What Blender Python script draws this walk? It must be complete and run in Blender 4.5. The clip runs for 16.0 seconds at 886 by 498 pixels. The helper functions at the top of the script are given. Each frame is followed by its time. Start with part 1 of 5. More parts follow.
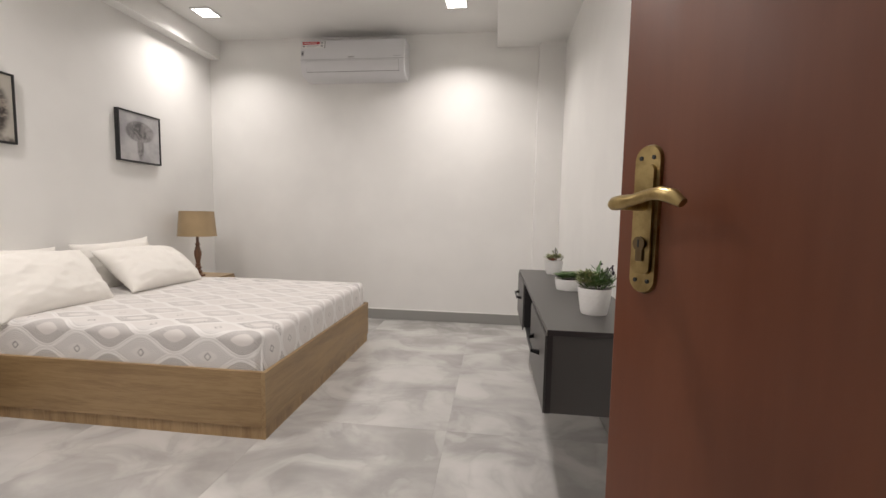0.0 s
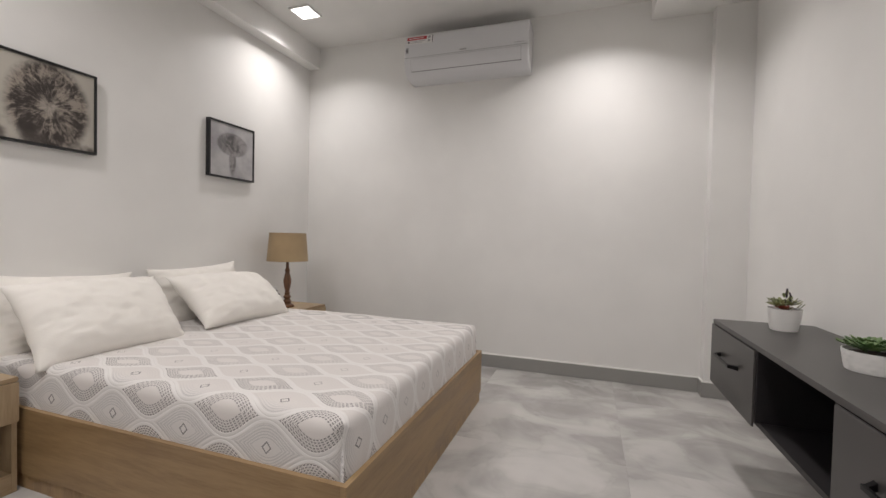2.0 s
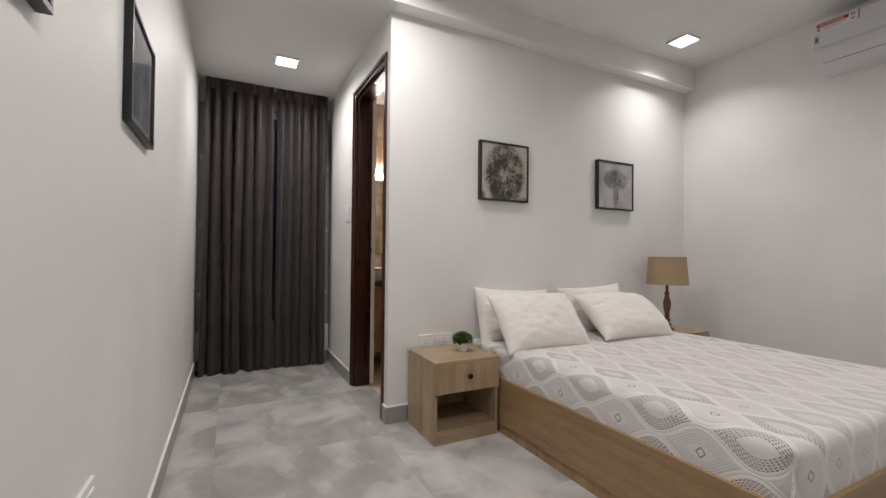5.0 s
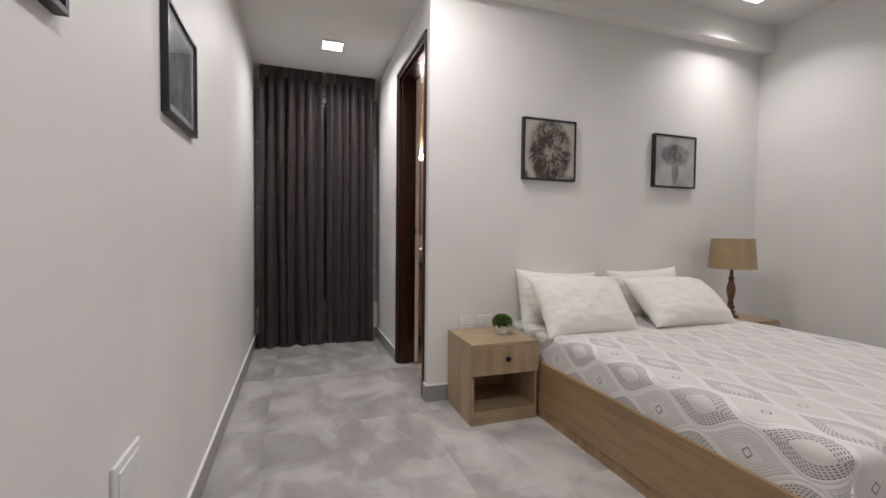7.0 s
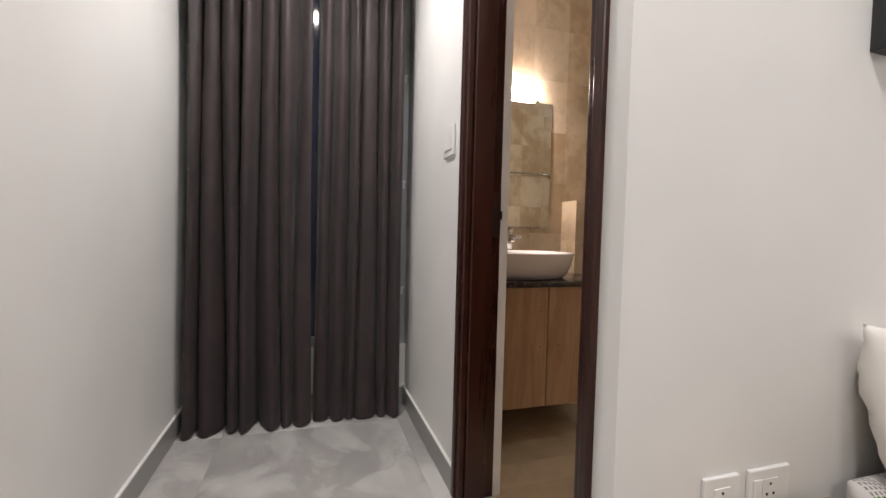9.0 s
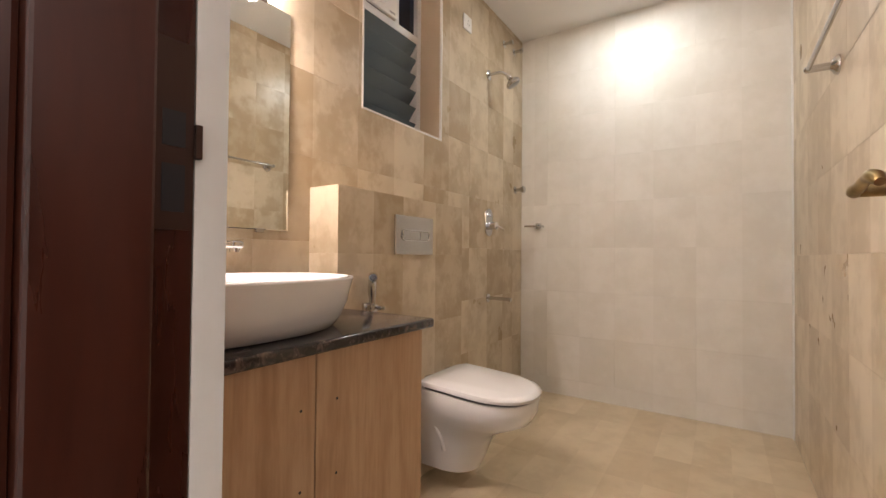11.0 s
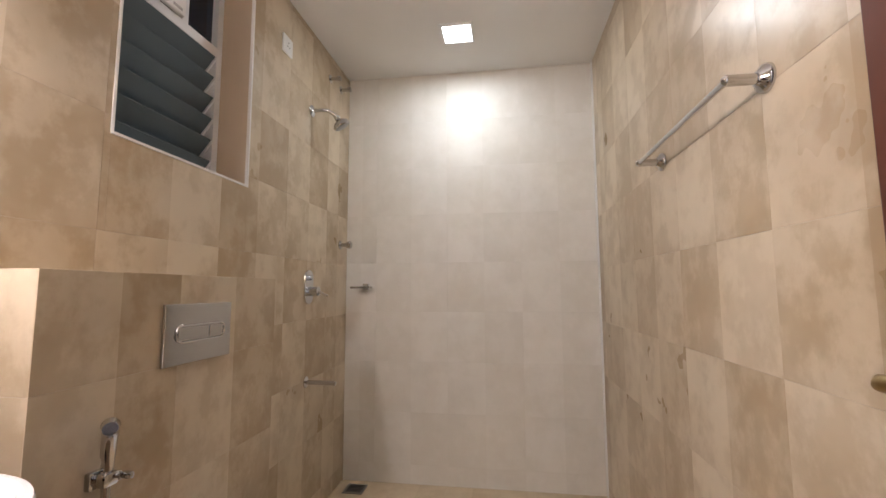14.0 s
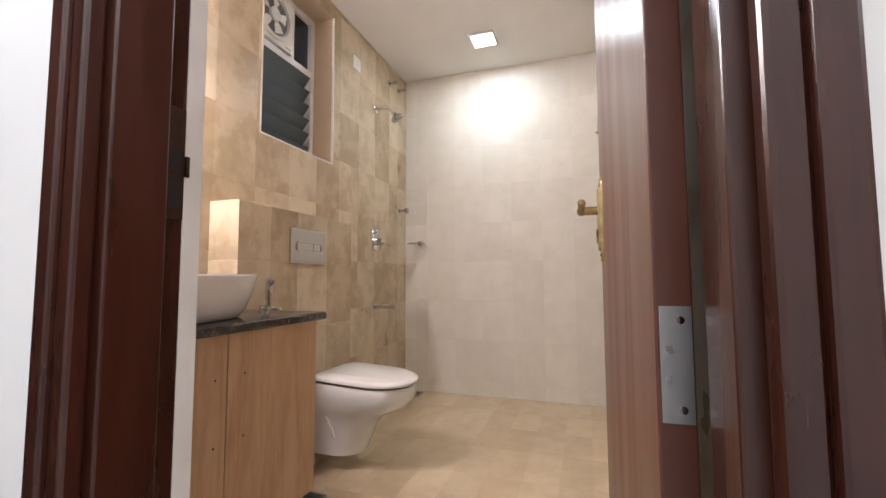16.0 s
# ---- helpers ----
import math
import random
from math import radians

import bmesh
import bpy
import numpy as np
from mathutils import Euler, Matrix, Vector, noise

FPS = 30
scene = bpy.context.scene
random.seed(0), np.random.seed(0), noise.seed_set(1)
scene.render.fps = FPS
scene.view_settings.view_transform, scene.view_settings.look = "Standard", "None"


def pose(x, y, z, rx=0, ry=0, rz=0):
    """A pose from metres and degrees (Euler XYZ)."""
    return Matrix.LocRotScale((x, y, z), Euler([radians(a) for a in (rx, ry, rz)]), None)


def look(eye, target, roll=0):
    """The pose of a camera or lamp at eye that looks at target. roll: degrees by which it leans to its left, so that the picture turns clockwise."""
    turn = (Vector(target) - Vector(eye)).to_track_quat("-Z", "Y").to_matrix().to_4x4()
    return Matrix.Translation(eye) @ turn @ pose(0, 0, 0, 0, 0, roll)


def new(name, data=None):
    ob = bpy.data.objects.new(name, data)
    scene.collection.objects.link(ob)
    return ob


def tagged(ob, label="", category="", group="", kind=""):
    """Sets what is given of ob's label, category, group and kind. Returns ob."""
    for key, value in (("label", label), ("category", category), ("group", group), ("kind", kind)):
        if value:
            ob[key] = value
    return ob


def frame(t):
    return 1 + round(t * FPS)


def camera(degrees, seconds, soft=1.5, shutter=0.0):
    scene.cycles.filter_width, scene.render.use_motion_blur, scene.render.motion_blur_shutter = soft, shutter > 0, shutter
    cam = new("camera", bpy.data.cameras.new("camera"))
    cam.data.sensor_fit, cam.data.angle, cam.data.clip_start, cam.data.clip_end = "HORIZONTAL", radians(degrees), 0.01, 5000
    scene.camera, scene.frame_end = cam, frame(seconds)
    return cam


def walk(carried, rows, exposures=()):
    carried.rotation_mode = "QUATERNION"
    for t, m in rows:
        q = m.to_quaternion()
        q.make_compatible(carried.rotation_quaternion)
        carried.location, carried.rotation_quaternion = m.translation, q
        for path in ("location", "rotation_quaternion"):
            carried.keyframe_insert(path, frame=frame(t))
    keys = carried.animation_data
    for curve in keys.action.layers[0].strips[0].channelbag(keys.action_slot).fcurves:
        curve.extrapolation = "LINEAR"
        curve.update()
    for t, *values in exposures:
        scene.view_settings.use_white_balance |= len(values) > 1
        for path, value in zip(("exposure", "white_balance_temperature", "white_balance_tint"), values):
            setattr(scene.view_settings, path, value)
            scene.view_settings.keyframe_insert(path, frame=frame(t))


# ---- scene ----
cam = camera(92.9, 16.0)
PATH = [
    (0, (-0.041, 0.148, 0.991), (-0.279, 2.127, 0.828), 1.1),
    (0.5, (-0.102, 0.35, 0.978), (-0.377, 2.325, 0.822), 1.2),
    (1, (-0.176, 0.581, 0.956), (-0.521, 2.546, 0.816), 1.1),
    (1.5, (-0.256, 0.747, 0.948), (-0.718, 2.69, 0.851), 1.2),
    (2, (-0.411, 0.84, 0.965), (-1.063, 2.73, 0.915), 1.3),
    (2.5, (-0.578, 0.811, 1.058), (-1.46, 2.607, 1.047), 1.3),
    (3, (-0.642, 0.705, 1.078), (-1.796, 2.338, 1.107), 1.2),
    (3.5, (-0.616, 0.588, 1.064), (-2.03, 2.002, 1.094), 1.4),
    (4, (-0.553, 0.499, 1.005), (-2.15, 1.703, 1.02), 1.5),
    (4.5, (-0.452, 0.455, 0.974), (-2.172, 1.475, 1.002), 0.9),
    (7, (-0.408, 0.554, 0.986), (-2.297, 1.207, 0.918), 0.6),
    (7.4, (-0.722, 0.642, 0.966), (-2.642, 1.197, 0.88), 0.5),
    (7.5, (-0.807, 0.663, 0.961), (-2.734, 1.192, 0.877), 0.6),
    (8, (-1.269, 0.721, 0.964), (-3.217, 1.162, 0.857), 0.5),
    (10.3, (-2.929, 0.946, 0.896), (-4.502, 2.182, 0.905), 1.2),
    (10.5, (-2.986, 1.005, 0.895), (-4.451, 2.367, 0.91), 0.7),
    (11, (-3.137, 1.219, 0.91), (-4.24, 2.887, 0.943), 0.5),
    (11.5, (-3.214, 1.446, 0.943), (-3.931, 3.312, 1.01), 0.1),
    (12, (-3.267, 1.634, 1.087), (-3.651, 3.593, 1.204), -0.3),
    (12.5, (-3.278, 1.615, 1.244), (-3.443, 3.601, 1.409), -0.4),
    (13, (-3.331, 1.622, 1.193), (-3.403, 3.611, 1.395), -0.5),
    (13.5, (-3.366, 1.595, 1.12), (-3.486, 3.581, 1.329), -0.5),
    (14, (-3.355, 1.531, 1.099), (-3.643, 3.501, 1.292), -0.2),
    (14.5, (-3.307, 1.466, 1.061), (-3.782, 3.4, 1.238), -0.1),
    (15, (-3.222, 1.383, 1.011), (-3.859, 3.272, 1.176), 0.1),
    (15.3, (-3.143, 1.292, 0.949), (-3.853, 3.155, 1.112), 0.1),
    (15.5, (-3.086, 1.211, 0.905), (-3.828, 3.062, 1.06), 0.1),
    (16, (-2.976, 0.957, 0.845), (-3.614, 2.847, 0.986), -0.2),
]
EXPOSURES = [(0, 0.46, 6700, 10), (0.5, 0.40, 6650, 10), (1.2, 0.3, 6550, 10), (2.0, 0.16, 6500, 10), (4.5, 0.03, 6450, 10), (8.2, 0.0, 6400, 10), (10.3, 1.38, 6700, 10), (10.6, 1.34, 6600, 10), (11.5, 1.25, 6100, 10), (12.5, 1.14, 5900, 10), (14.0, 1.02, 5900, 10), (15.0, 1.0, 5900, 10), (15.5, 1.16, 5850, 10), (16.0, 1.42, 5900, 10)]
walk(cam, [(t, look(eye, target, roll)) for t, eye, target, roll in PATH], EXPOSURES)

# ---- light ----
world = bpy.data.worlds.new("night")
scene.world = world
world.use_nodes = True
world.node_tree.nodes["Background"].inputs[0].default_value = (0.02, 0.03, 0.05, 1)
world.node_tree.nodes["Background"].inputs[1].default_value = 0.4

# plan, in metres
X_HEAD, X_RIGHT = -2.757, 0.515
Y_SOUTH, Y_AC = 0.203, 3.97
Z_ROOM, Z_HALL, Z_BATH = 2.58, 2.403, 2.425
X_WIN = -4.42
Y_HALL = 1.275
BX0, BX1, BY0, BY1 = -4.31, -2.83, 1.435, 3.99

NORTH_W, SOUTH_W, HALL_W, BATH_W = 6.4, 13.4, 10.0, 2.6


def square_lamp(name, x, y, z, watts, size=0.14, tint=(1.0, 0.95, 0.935), spread=radians(150)):
    data = bpy.data.lights.new(name, "AREA")
    data.shape, data.size, data.energy, data.color = "SQUARE", size, watts, tint
    data.spread = spread
    ob = new(name, data)
    ob.matrix_world = pose(x, y, z)
    return ob


LAMPS = [(-0.37, 3.42, Z_ROOM, NORTH_W * 1.2), (-2.39, 3.415, Z_ROOM, NORTH_W * 0.78), (-0.37, 1.15, Z_ROOM, SOUTH_W), (-2.2, 1.15, Z_ROOM, SOUTH_W),
         (-3.72, 0.805, Z_HALL, HALL_W), (-3.575, 3.58, Z_BATH, BATH_W)]
for x, y, z, watts in LAMPS:
    square_lamp("panel_glow", x, y, z - 0.016, watts, tint=(0.96, 0.98, 0.95) if z == Z_BATH else (1.0, 0.95, 0.935), spread=radians(180 if z == Z_BATH else 128 if y > 3 else 164))


# ---- materials ----
class Val:
    """A shader value with arithmetic, so that patterns can be written as formulas."""
    def __init__(self, tree, socket):
        self.tree, self.socket = tree, socket

    def op(self, kind, *others):
        node = self.tree.nodes.new("ShaderNodeMath")
        node.operation = kind
        for n, v in enumerate((self, *others)):
            if isinstance(v, Val):
                self.tree.links.new(v.socket, node.inputs[n])
            else:
                node.inputs[n].default_value = v
        return Val(self.tree, node.outputs[0])

    def __add__(self, o): return self.op("ADD", o)
    def __sub__(self, o): return self.op("SUBTRACT", o)
    def __mul__(self, o): return self.op("MULTIPLY", o)
    def __truediv__(self, o): return self.op("DIVIDE", o)
    def mod(self, m): return self.op("FLOORED_MODULO", m)
    def sin(self): return self.op("SINE")
    def cos(self): return self.op("COSINE")
    def abs(self): return self.op("ABSOLUTE")
    def min(self, o): return self.op("MINIMUM", o)
    def max(self, o): return self.op("MAXIMUM", o)
    def lt(self, o): return self.op("LESS_THAN", o)
    def gt(self, o): return self.op("GREATER_THAN", o)

    def ramp(self, *stops):
        node = self.tree.nodes.new("ShaderNodeValToRGB")
        el = node.color_ramp.elements
        while len(el) < len(stops):
            el.new(0.5)
        for e, (p, c) in zip(el, stops):
            e.position = p
            e.color = (c, c, c, 1) if isinstance(c, (int, float)) else (*c, 1)
        self.tree.links.new(self.socket, node.inputs[0])
        return Val(self.tree, node.outputs[0])

    def smooth(self, a, b):
        node = self.tree.nodes.new("ShaderNodeMapRange")
        node.interpolation_type = "SMOOTHSTEP"
        node.inputs[1].default_value, node.inputs[2].default_value = a, b
        self.tree.links.new(self.socket, node.inputs[0])
        return Val(self.tree, node.outputs[0])


class Mat:
    def __init__(self, name, colour=(0.8, 0.8, 0.8), rough=0.5, metal=0.0, **more):
        self.m = bpy.data.materials.new(name)
        self.m.use_nodes = True
        self.t = self.m.node_tree
        self.b = self.t.nodes["Principled BSDF"]
        self.b.inputs["Base Color"].default_value = (*colour, 1)
        self.b.inputs["Roughness"].default_value = rough
        self.b.inputs["Metallic"].default_value = metal
        for key, value in more.items():
            self.b.inputs[key.replace("_", " ").title().replace("Ior", "IOR")].default_value = value

    def val(self, x):
        node = self.t.nodes.new("ShaderNodeValue")
        node.outputs[0].default_value = x
        return Val(self.t, node.outputs[0])

    def coord(self, kind="Object", scale=(1, 1, 1), shift=None):
        if kind == "World":
            out = self.t.nodes.new("ShaderNodeNewGeometry").outputs["Position"]
        else:
            out = self.t.nodes.new("ShaderNodeTexCoord").outputs[kind]
        node = self.t.nodes.new("ShaderNodeMapping")
        node.inputs["Scale"].default_value = scale
        self.t.links.new(out, node.inputs[0])
        if shift is not None:
            comb = self.t.nodes.new("ShaderNodeCombineXYZ")
            for k in range(3):
                self.t.links.new((shift * (13.0 + 7 * k)).socket, comb.inputs[k])
            self.t.links.new(comb.outputs[0], node.inputs["Location"])
        return node.outputs[0]

    def random(self):
        return Val(self.t, self.t.nodes.new("ShaderNodeObjectInfo").outputs["Random"])

    def xyz(self, vec):
        node = self.t.nodes.new("ShaderNodeSeparateXYZ")
        self.t.links.new(vec, node.inputs[0])
        return [Val(self.t, o) for o in node.outputs]

    def noise(self, vec, scale=5.0, detail=4.0, rough=0.55, distort=0.0):
        node = self.t.nodes.new("ShaderNodeTexNoise")
        node.inputs["Scale"].default_value, node.inputs["Detail"].default_value = scale, detail
        node.inputs["Roughness"].default_value, node.inputs["Distortion"].default_value = rough, distort
        self.t.links.new(vec, node.inputs["Vector"])
        return Val(self.t, node.outputs["Fac"])

    def voronoi(self, vec, scale=5.0):
        node = self.t.nodes.new("ShaderNodeTexVoronoi")
        node.inputs["Scale"].default_value = scale
        self.t.links.new(vec, node.inputs["Vector"])
        return Val(self.t, node.outputs["Distance"])

    def mix(self, fac, a, b):
        node = self.t.nodes.new("ShaderNodeMix")
        node.data_type = "RGBA"
        for socket, v in ((node.inputs[0], fac), (node.inputs[6], a), (node.inputs[7], b)):
            if isinstance(v, Val):
                self.t.links.new(v.socket, socket)
            elif isinstance(v, (int, float)):
                socket.default_value = v
            else:
                socket.default_value = (*v, 1)
        return Val(self.t, node.outputs[2])

    def put(self, key, v):
        self.t.links.new(v.socket, self.b.inputs[key])
        return self

    def bump(self, v, strength=0.1, distance=0.002):
        node = self.t.nodes.new("ShaderNodeBump")
        node.inputs["Strength"].default_value, node.inputs["Distance"].default_value = strength, distance
        self.t.links.new(v.socket, node.inputs["Height"])
        self.t.links.new(node.outputs[0], self.b.inputs["Normal"])
        return self


def paint(name, colour, rough=0.55):
    m = Mat(name, colour, rough)
    c = m.coord("World")
    n = m.noise(c, 1.6, 3)
    dark = tuple(k * 0.94 for k in colour)
    m.put("Base Color", m.mix(n.smooth(0.35, 0.7), dark, colour))
    m.bump(m.noise(c, 160, 3) + m.noise(c, 18, 2) * 0.6, 0.06, 0.002)
    return m.m


def grain(name, dark, light, along="x", rough=0.42, scale=1.0, streak=0.5):
    """Wood: long streaks along one axis, in two scales."""
    m = Mat(name, light, rough)
    k = {"x": (0.9, 9, 9), "y": (9, 0.9, 9), "z": (9, 9, 0.9)}[along]
    r = m.random()
    c = m.coord("Object", tuple(v * scale for v in k), r)
    a = m.noise(c, 2.0, 6, 0.6, 0.6)
    f = m.noise(m.coord("Object", tuple(v * scale * 5 for v in k), r), 3.0, 3)
    w = (a * (1 - streak * 0.5) + f * streak * 0.5 + 0.02).smooth(0.32, 0.68)
    m.put("Base Color", m.mix(w, dark, light))
    m.put("Roughness", a.smooth(0.2, 0.9) * 0.2 + (rough - 0.08))
    m.bump(f, 0.08, 0.001)
    return m.m


def marble():
    m = Mat("grey_marble_tile", (0.5, 0.49, 0.48), 0.16)
    r = m.random()
    c = m.coord("Object", (1, 1, 1), r)
    big = m.noise(c, 1.5, 4, 0.55, 0.8)
    cloud = m.noise(m.coord("Object", (0.8, 1.25, 1), r), 3.4, 5, 0.52, 0.6)
    edge = m.noise(c, 3.4, 4, 0.5, 0.7)
    vein = (edge - 0.5).abs().smooth(0.0, 0.02)
    base = m.mix((big * 0.5 + cloud * 0.5).smooth(0.36, 0.64), (0.32, 0.309, 0.296), (0.525, 0.508, 0.487))
    base = m.mix(edge.smooth(0.49, 0.58) * 0.26, base, (0.64, 0.625, 0.605))
    m.put("Base Color", m.mix(vein * 0.09 + 0.91, (0.27, 0.26, 0.25), base))
    m.put("Roughness", cloud * 0.10 + 0.09)
    m.bump(m.noise(c, 1.4, 2), 0.03, 0.004)
    return m.m


def stone_tile(name, dark, mid, light, rough=0.3, axis=0, cell=0.218, contrast=1.0):
    """Printed stone tile: cloudy, streaked, with paler and darker square patches."""
    m = Mat(name, mid, rough)
    r = m.random()
    c = m.coord("Object", (1, 1, 1), r)
    big = m.noise(c, 3.1, 4, 0.6)
    streak = m.noise(m.coord("Object", (1.25, 1.25, 0.8), r), 5.9, 5, 0.62)
    patch = m.noise(c, 12.1, 4, 0.6)
    u = m.xyz(m.coord("Object"))[axis]
    half = u.gt(0.0)
    tone = (r * 7.31 + half * 0.43).mod(1.0)
    cloud = (streak * 0.55 + patch * 0.45).smooth(0.42, 0.56)
    mixed = big.smooth(0.30, 0.70) * 0.36 + cloud * 0.27 * contrast + 0.15 + (tone - 0.5) * 0.52 * contrast
    col = m.mix(mixed.smooth(0.0, 1.0), dark, light)
    m.put("Base Color", col)
    m.put("Roughness", big * 0.16 + (rough - 0.08))
    return m.m


def cloth(name, colour, fine=900.0, rough=0.9, bump=0.25, tone=0.86, sheen=0.15):
    m = Mat(name, colour, rough)
    m.b.inputs["Sheen Weight"].default_value = sheen
    c = m.coord("Object")
    x, y, z = m.xyz(c)
    weave = (x * fine).sin() * (z * fine).sin() + (y * fine).sin() * 0.6
    n = m.noise(c, 7, 4)
    m.put("Base Color", m.mix(n.smooth(0.3, 0.75), tuple(k * tone for k in colour), colour))
    m.bump(weave * 0.3 + m.noise(c, 240, 3), bump, 0.0012)
    return m.m


U_TROUGH, V_ROW = -1.427 - (X_HEAD + 0.014 - 1.017) / 2, 0.776


def mattress_cloth():
    m = Mat("quilted_mattress_fabric", (0.8, 0.79, 0.78), 0.85)
    m.b.inputs["Sheen Weight"].default_value = 0.1
    tree = m.t
    uv = tree.nodes.new("ShaderNodeTexCoord").outputs["UV"]
    u, v, _ = m.xyz(uv)
    S, A, L = 0.083, 0.037, 0.322
    warp = m.noise(uv, 3, 2) * 0.010
    u = u + warp - U_TROUGH
    turn = u * (2 * math.pi / L)
    ph = turn.cos() * -1.0
    f = ph * (A / S)
    slope = turn.sin()
    w = (v + V_ROW) / S
    # two families of waves in antiphase enclose rows of ogee cells; depth is the way in from the nearest wave
    e0 = (w - f).mod(2.0)
    gap0 = f * -2.0 + 1.0
    odd = e0.gt(gap0)
    even = odd * -1.0 + 1.0
    d_even = e0.min(gap0 - e0)
    d_odd = (e0 - gap0).min(e0 * -1.0 + 2.0)
    depth = (d_even * even + d_odd * odd) * S * (slope * slope * -0.17 + 1.0)
    ribbon = depth.smooth(0.013, 0.008)
    seam = depth.smooth(0.0025, 0.0004)
    # rows of dashes follow the outline of every cell in one row, round a plain middle
    band = depth.gt(0.012) * depth.lt(0.050)
    rows = ((depth - 0.012) * (2 * math.pi / 0.0078)).sin().gt(-0.05)
    dash = ((u + depth * 0.6) * (2 * math.pi / 0.0115)).sin().gt(-0.35)
    hatch = even * band * rows * dash
    fade = m.noise(uv, 2.2, 2).smooth(0.34, 0.64)
    # faint woven contours and one small diamond in the cells of the other row
    pale = odd * depth.gt(0.014) * depth.lt(0.056) * ((depth - 0.014) * (2 * math.pi / 0.0085)).sin().gt(0.2)
    du1 = (u / L).mod(1.0) - 0.5
    dw1 = (w + 1.5).mod(2.0) - 1.0
    d1 = (du1 * (L / 0.020)).abs() + (dw1 * (S / 0.022)).abs()
    ring = d1.gt(0.60) * d1.lt(0.90)
    halo = d1.gt(1.25) * d1.lt(1.45)
    side = v.abs().smooth(0.66, 0.72)
    # rim pales the print off the edges: glare on the top put into colour
    rim = v.abs().smooth(0.36, 0.70)
    white, fill, grey, dark = (0.735, 0.715, 0.697), (0.665, 0.632, 0.608), (0.622, 0.592, 0.572), (0.09, 0.085, 0.09)
    plain = m.mix(odd * side * 0.6, fill, (0.68, 0.66, 0.645))
    col = m.mix(ribbon, m.mix(even * band, plain, grey), white)
    col = m.mix(pale * (side * 0.45 + 0.10), col, (0.44, 0.43, 0.43))
    col = m.mix(halo * 0.25, col, grey)
    col = m.mix(hatch * (fade * 0.16 + 0.10 + rim * 0.60), col, dark)
    col = m.mix(ring * (rim * 0.45 + 0.3), col, dark)
    col = m.mix(seam * 0.25, col, grey)
    m.put("Base Color", col)
    swell = depth.smooth(0.0, 0.022)
    m.bump(swell * 0.7 + ribbon * 0.5 + m.noise(uv, 300, 2) * 0.12 - pale * 0.10 - hatch * 0.2 + ring * 0.1 - seam * 0.5, 0.40, 0.006)
    return m.m


def granite():
    m = Mat("black_granite", (0.03, 0.03, 0.032), 0.13)
    c = m.coord("Object")
    sp = m.voronoi(c, 120).smooth(0.06, 0.30)
    n = m.noise(c, 38, 5, 0.65, 0.6)
    cloud = m.noise(c, 11, 3)
    flecks = m.mix(n.smooth(0.50, 0.66), (0.022, 0.019, 0.020), (0.115, 0.085, 0.075))
    flecks = m.mix(cloud.smooth(0.45, 0.7) * 0.5, flecks, (0.06, 0.045, 0.042))
    m.put("Base Color", m.mix(sp, m.mix(n.smooth(0.42, 0.62), (0.03, 0.028, 0.03), (0.17, 0.15, 0.14)), flecks))
    m.put("Roughness", n * 0.10 + 0.08)
    return m.m


def artwork(name, kind):
    """A loose brush-like painting: tones only, in streaks round a middle."""
    m = Mat(name, (0.5, 0.48, 0.45), 0.6)
    uvw = m.coord("Object")
    x, y, z = m.xyz(uvw)
    if kind == "mane":
        r = ((x * x) * 1.25 + (z + 0.01) * (z + 0.01) * 0.8).op("SQRT")
        ang = (z + 0.01).op("ARCTAN2", x)
        node = m.t.nodes.new("ShaderNodeCombineXYZ")
        for k, s in enumerate((ang * 3.2, r * 9.0, m.val(0.3))):
            m.t.links.new(s.socket, node.inputs[k])
        rays = m.noise(node.outputs[0], 2.6, 5, 0.65, 0.7)
        blot = m.noise(uvw, 16, 4, 0.6, 0.8)
        body = r.smooth(0.20, 0.15)
        tone = (rays * 0.42 + blot * 0.58).smooth(0.44, 0.60)
        col = m.mix(body, (0.44, 0.41, 0.36), m.mix(tone, (0.035, 0.027, 0.024), (0.30, 0.26, 0.22)))
        low = m.noise(uvw, 9, 3).smooth(0.4, 0.6) * z.smooth(-0.05, -0.16) * 0.85
        col = m.mix(low, col, (0.06, 0.048, 0.042))
        core = ((x * x) * 1.6 + (z + 0.015) * (z + 0.015)).op("SQRT").smooth(0.075, 0.02)
        col = m.mix(core * blot.smooth(0.35, 0.6) * 0.6, col, (0.40, 0.36, 0.31))
    else:
        blot = m.noise(uvw, 12, 4, 0.6, 0.8)
        wash = m.noise(uvw, 5, 3)
        head = ((x * x) * 2.2 + (z - 0.045) * (z - 0.045) * 1.8).op("SQRT").smooth(0.125, 0.075)
        wide = ((x * x) * 0.55 + (z - 0.045) * (z - 0.045) * 1.5).op("SQRT").smooth(0.105, 0.085)
        stem = ((x * x) * 9.0 + (z + 0.06) * (z + 0.06) * 0.8).op("SQRT").smooth(0.115, 0.06)
        shape = head.max(wide * 0.8).max(stem * 0.9)
        ground = m.mix(wash.smooth(0.35, 0.65), (0.30, 0.29, 0.30), (0.46, 0.45, 0.45))
        col = m.mix(shape, ground, m.mix(blot.smooth(0.36, 0.64), (0.085, 0.08, 0.08), (0.26, 0.245, 0.24)))
    if kind == "dark":
        col = m.mix(m.noise(uvw, 8, 4, 0.6, 0.8).smooth(0.35, 0.7), (0.035, 0.033, 0.04), (0.14, 0.13, 0.145))
    m.put("Base Color", col)
    m.bump(m.noise(uvw, 90, 3), 0.2, 0.001)
    return m.m


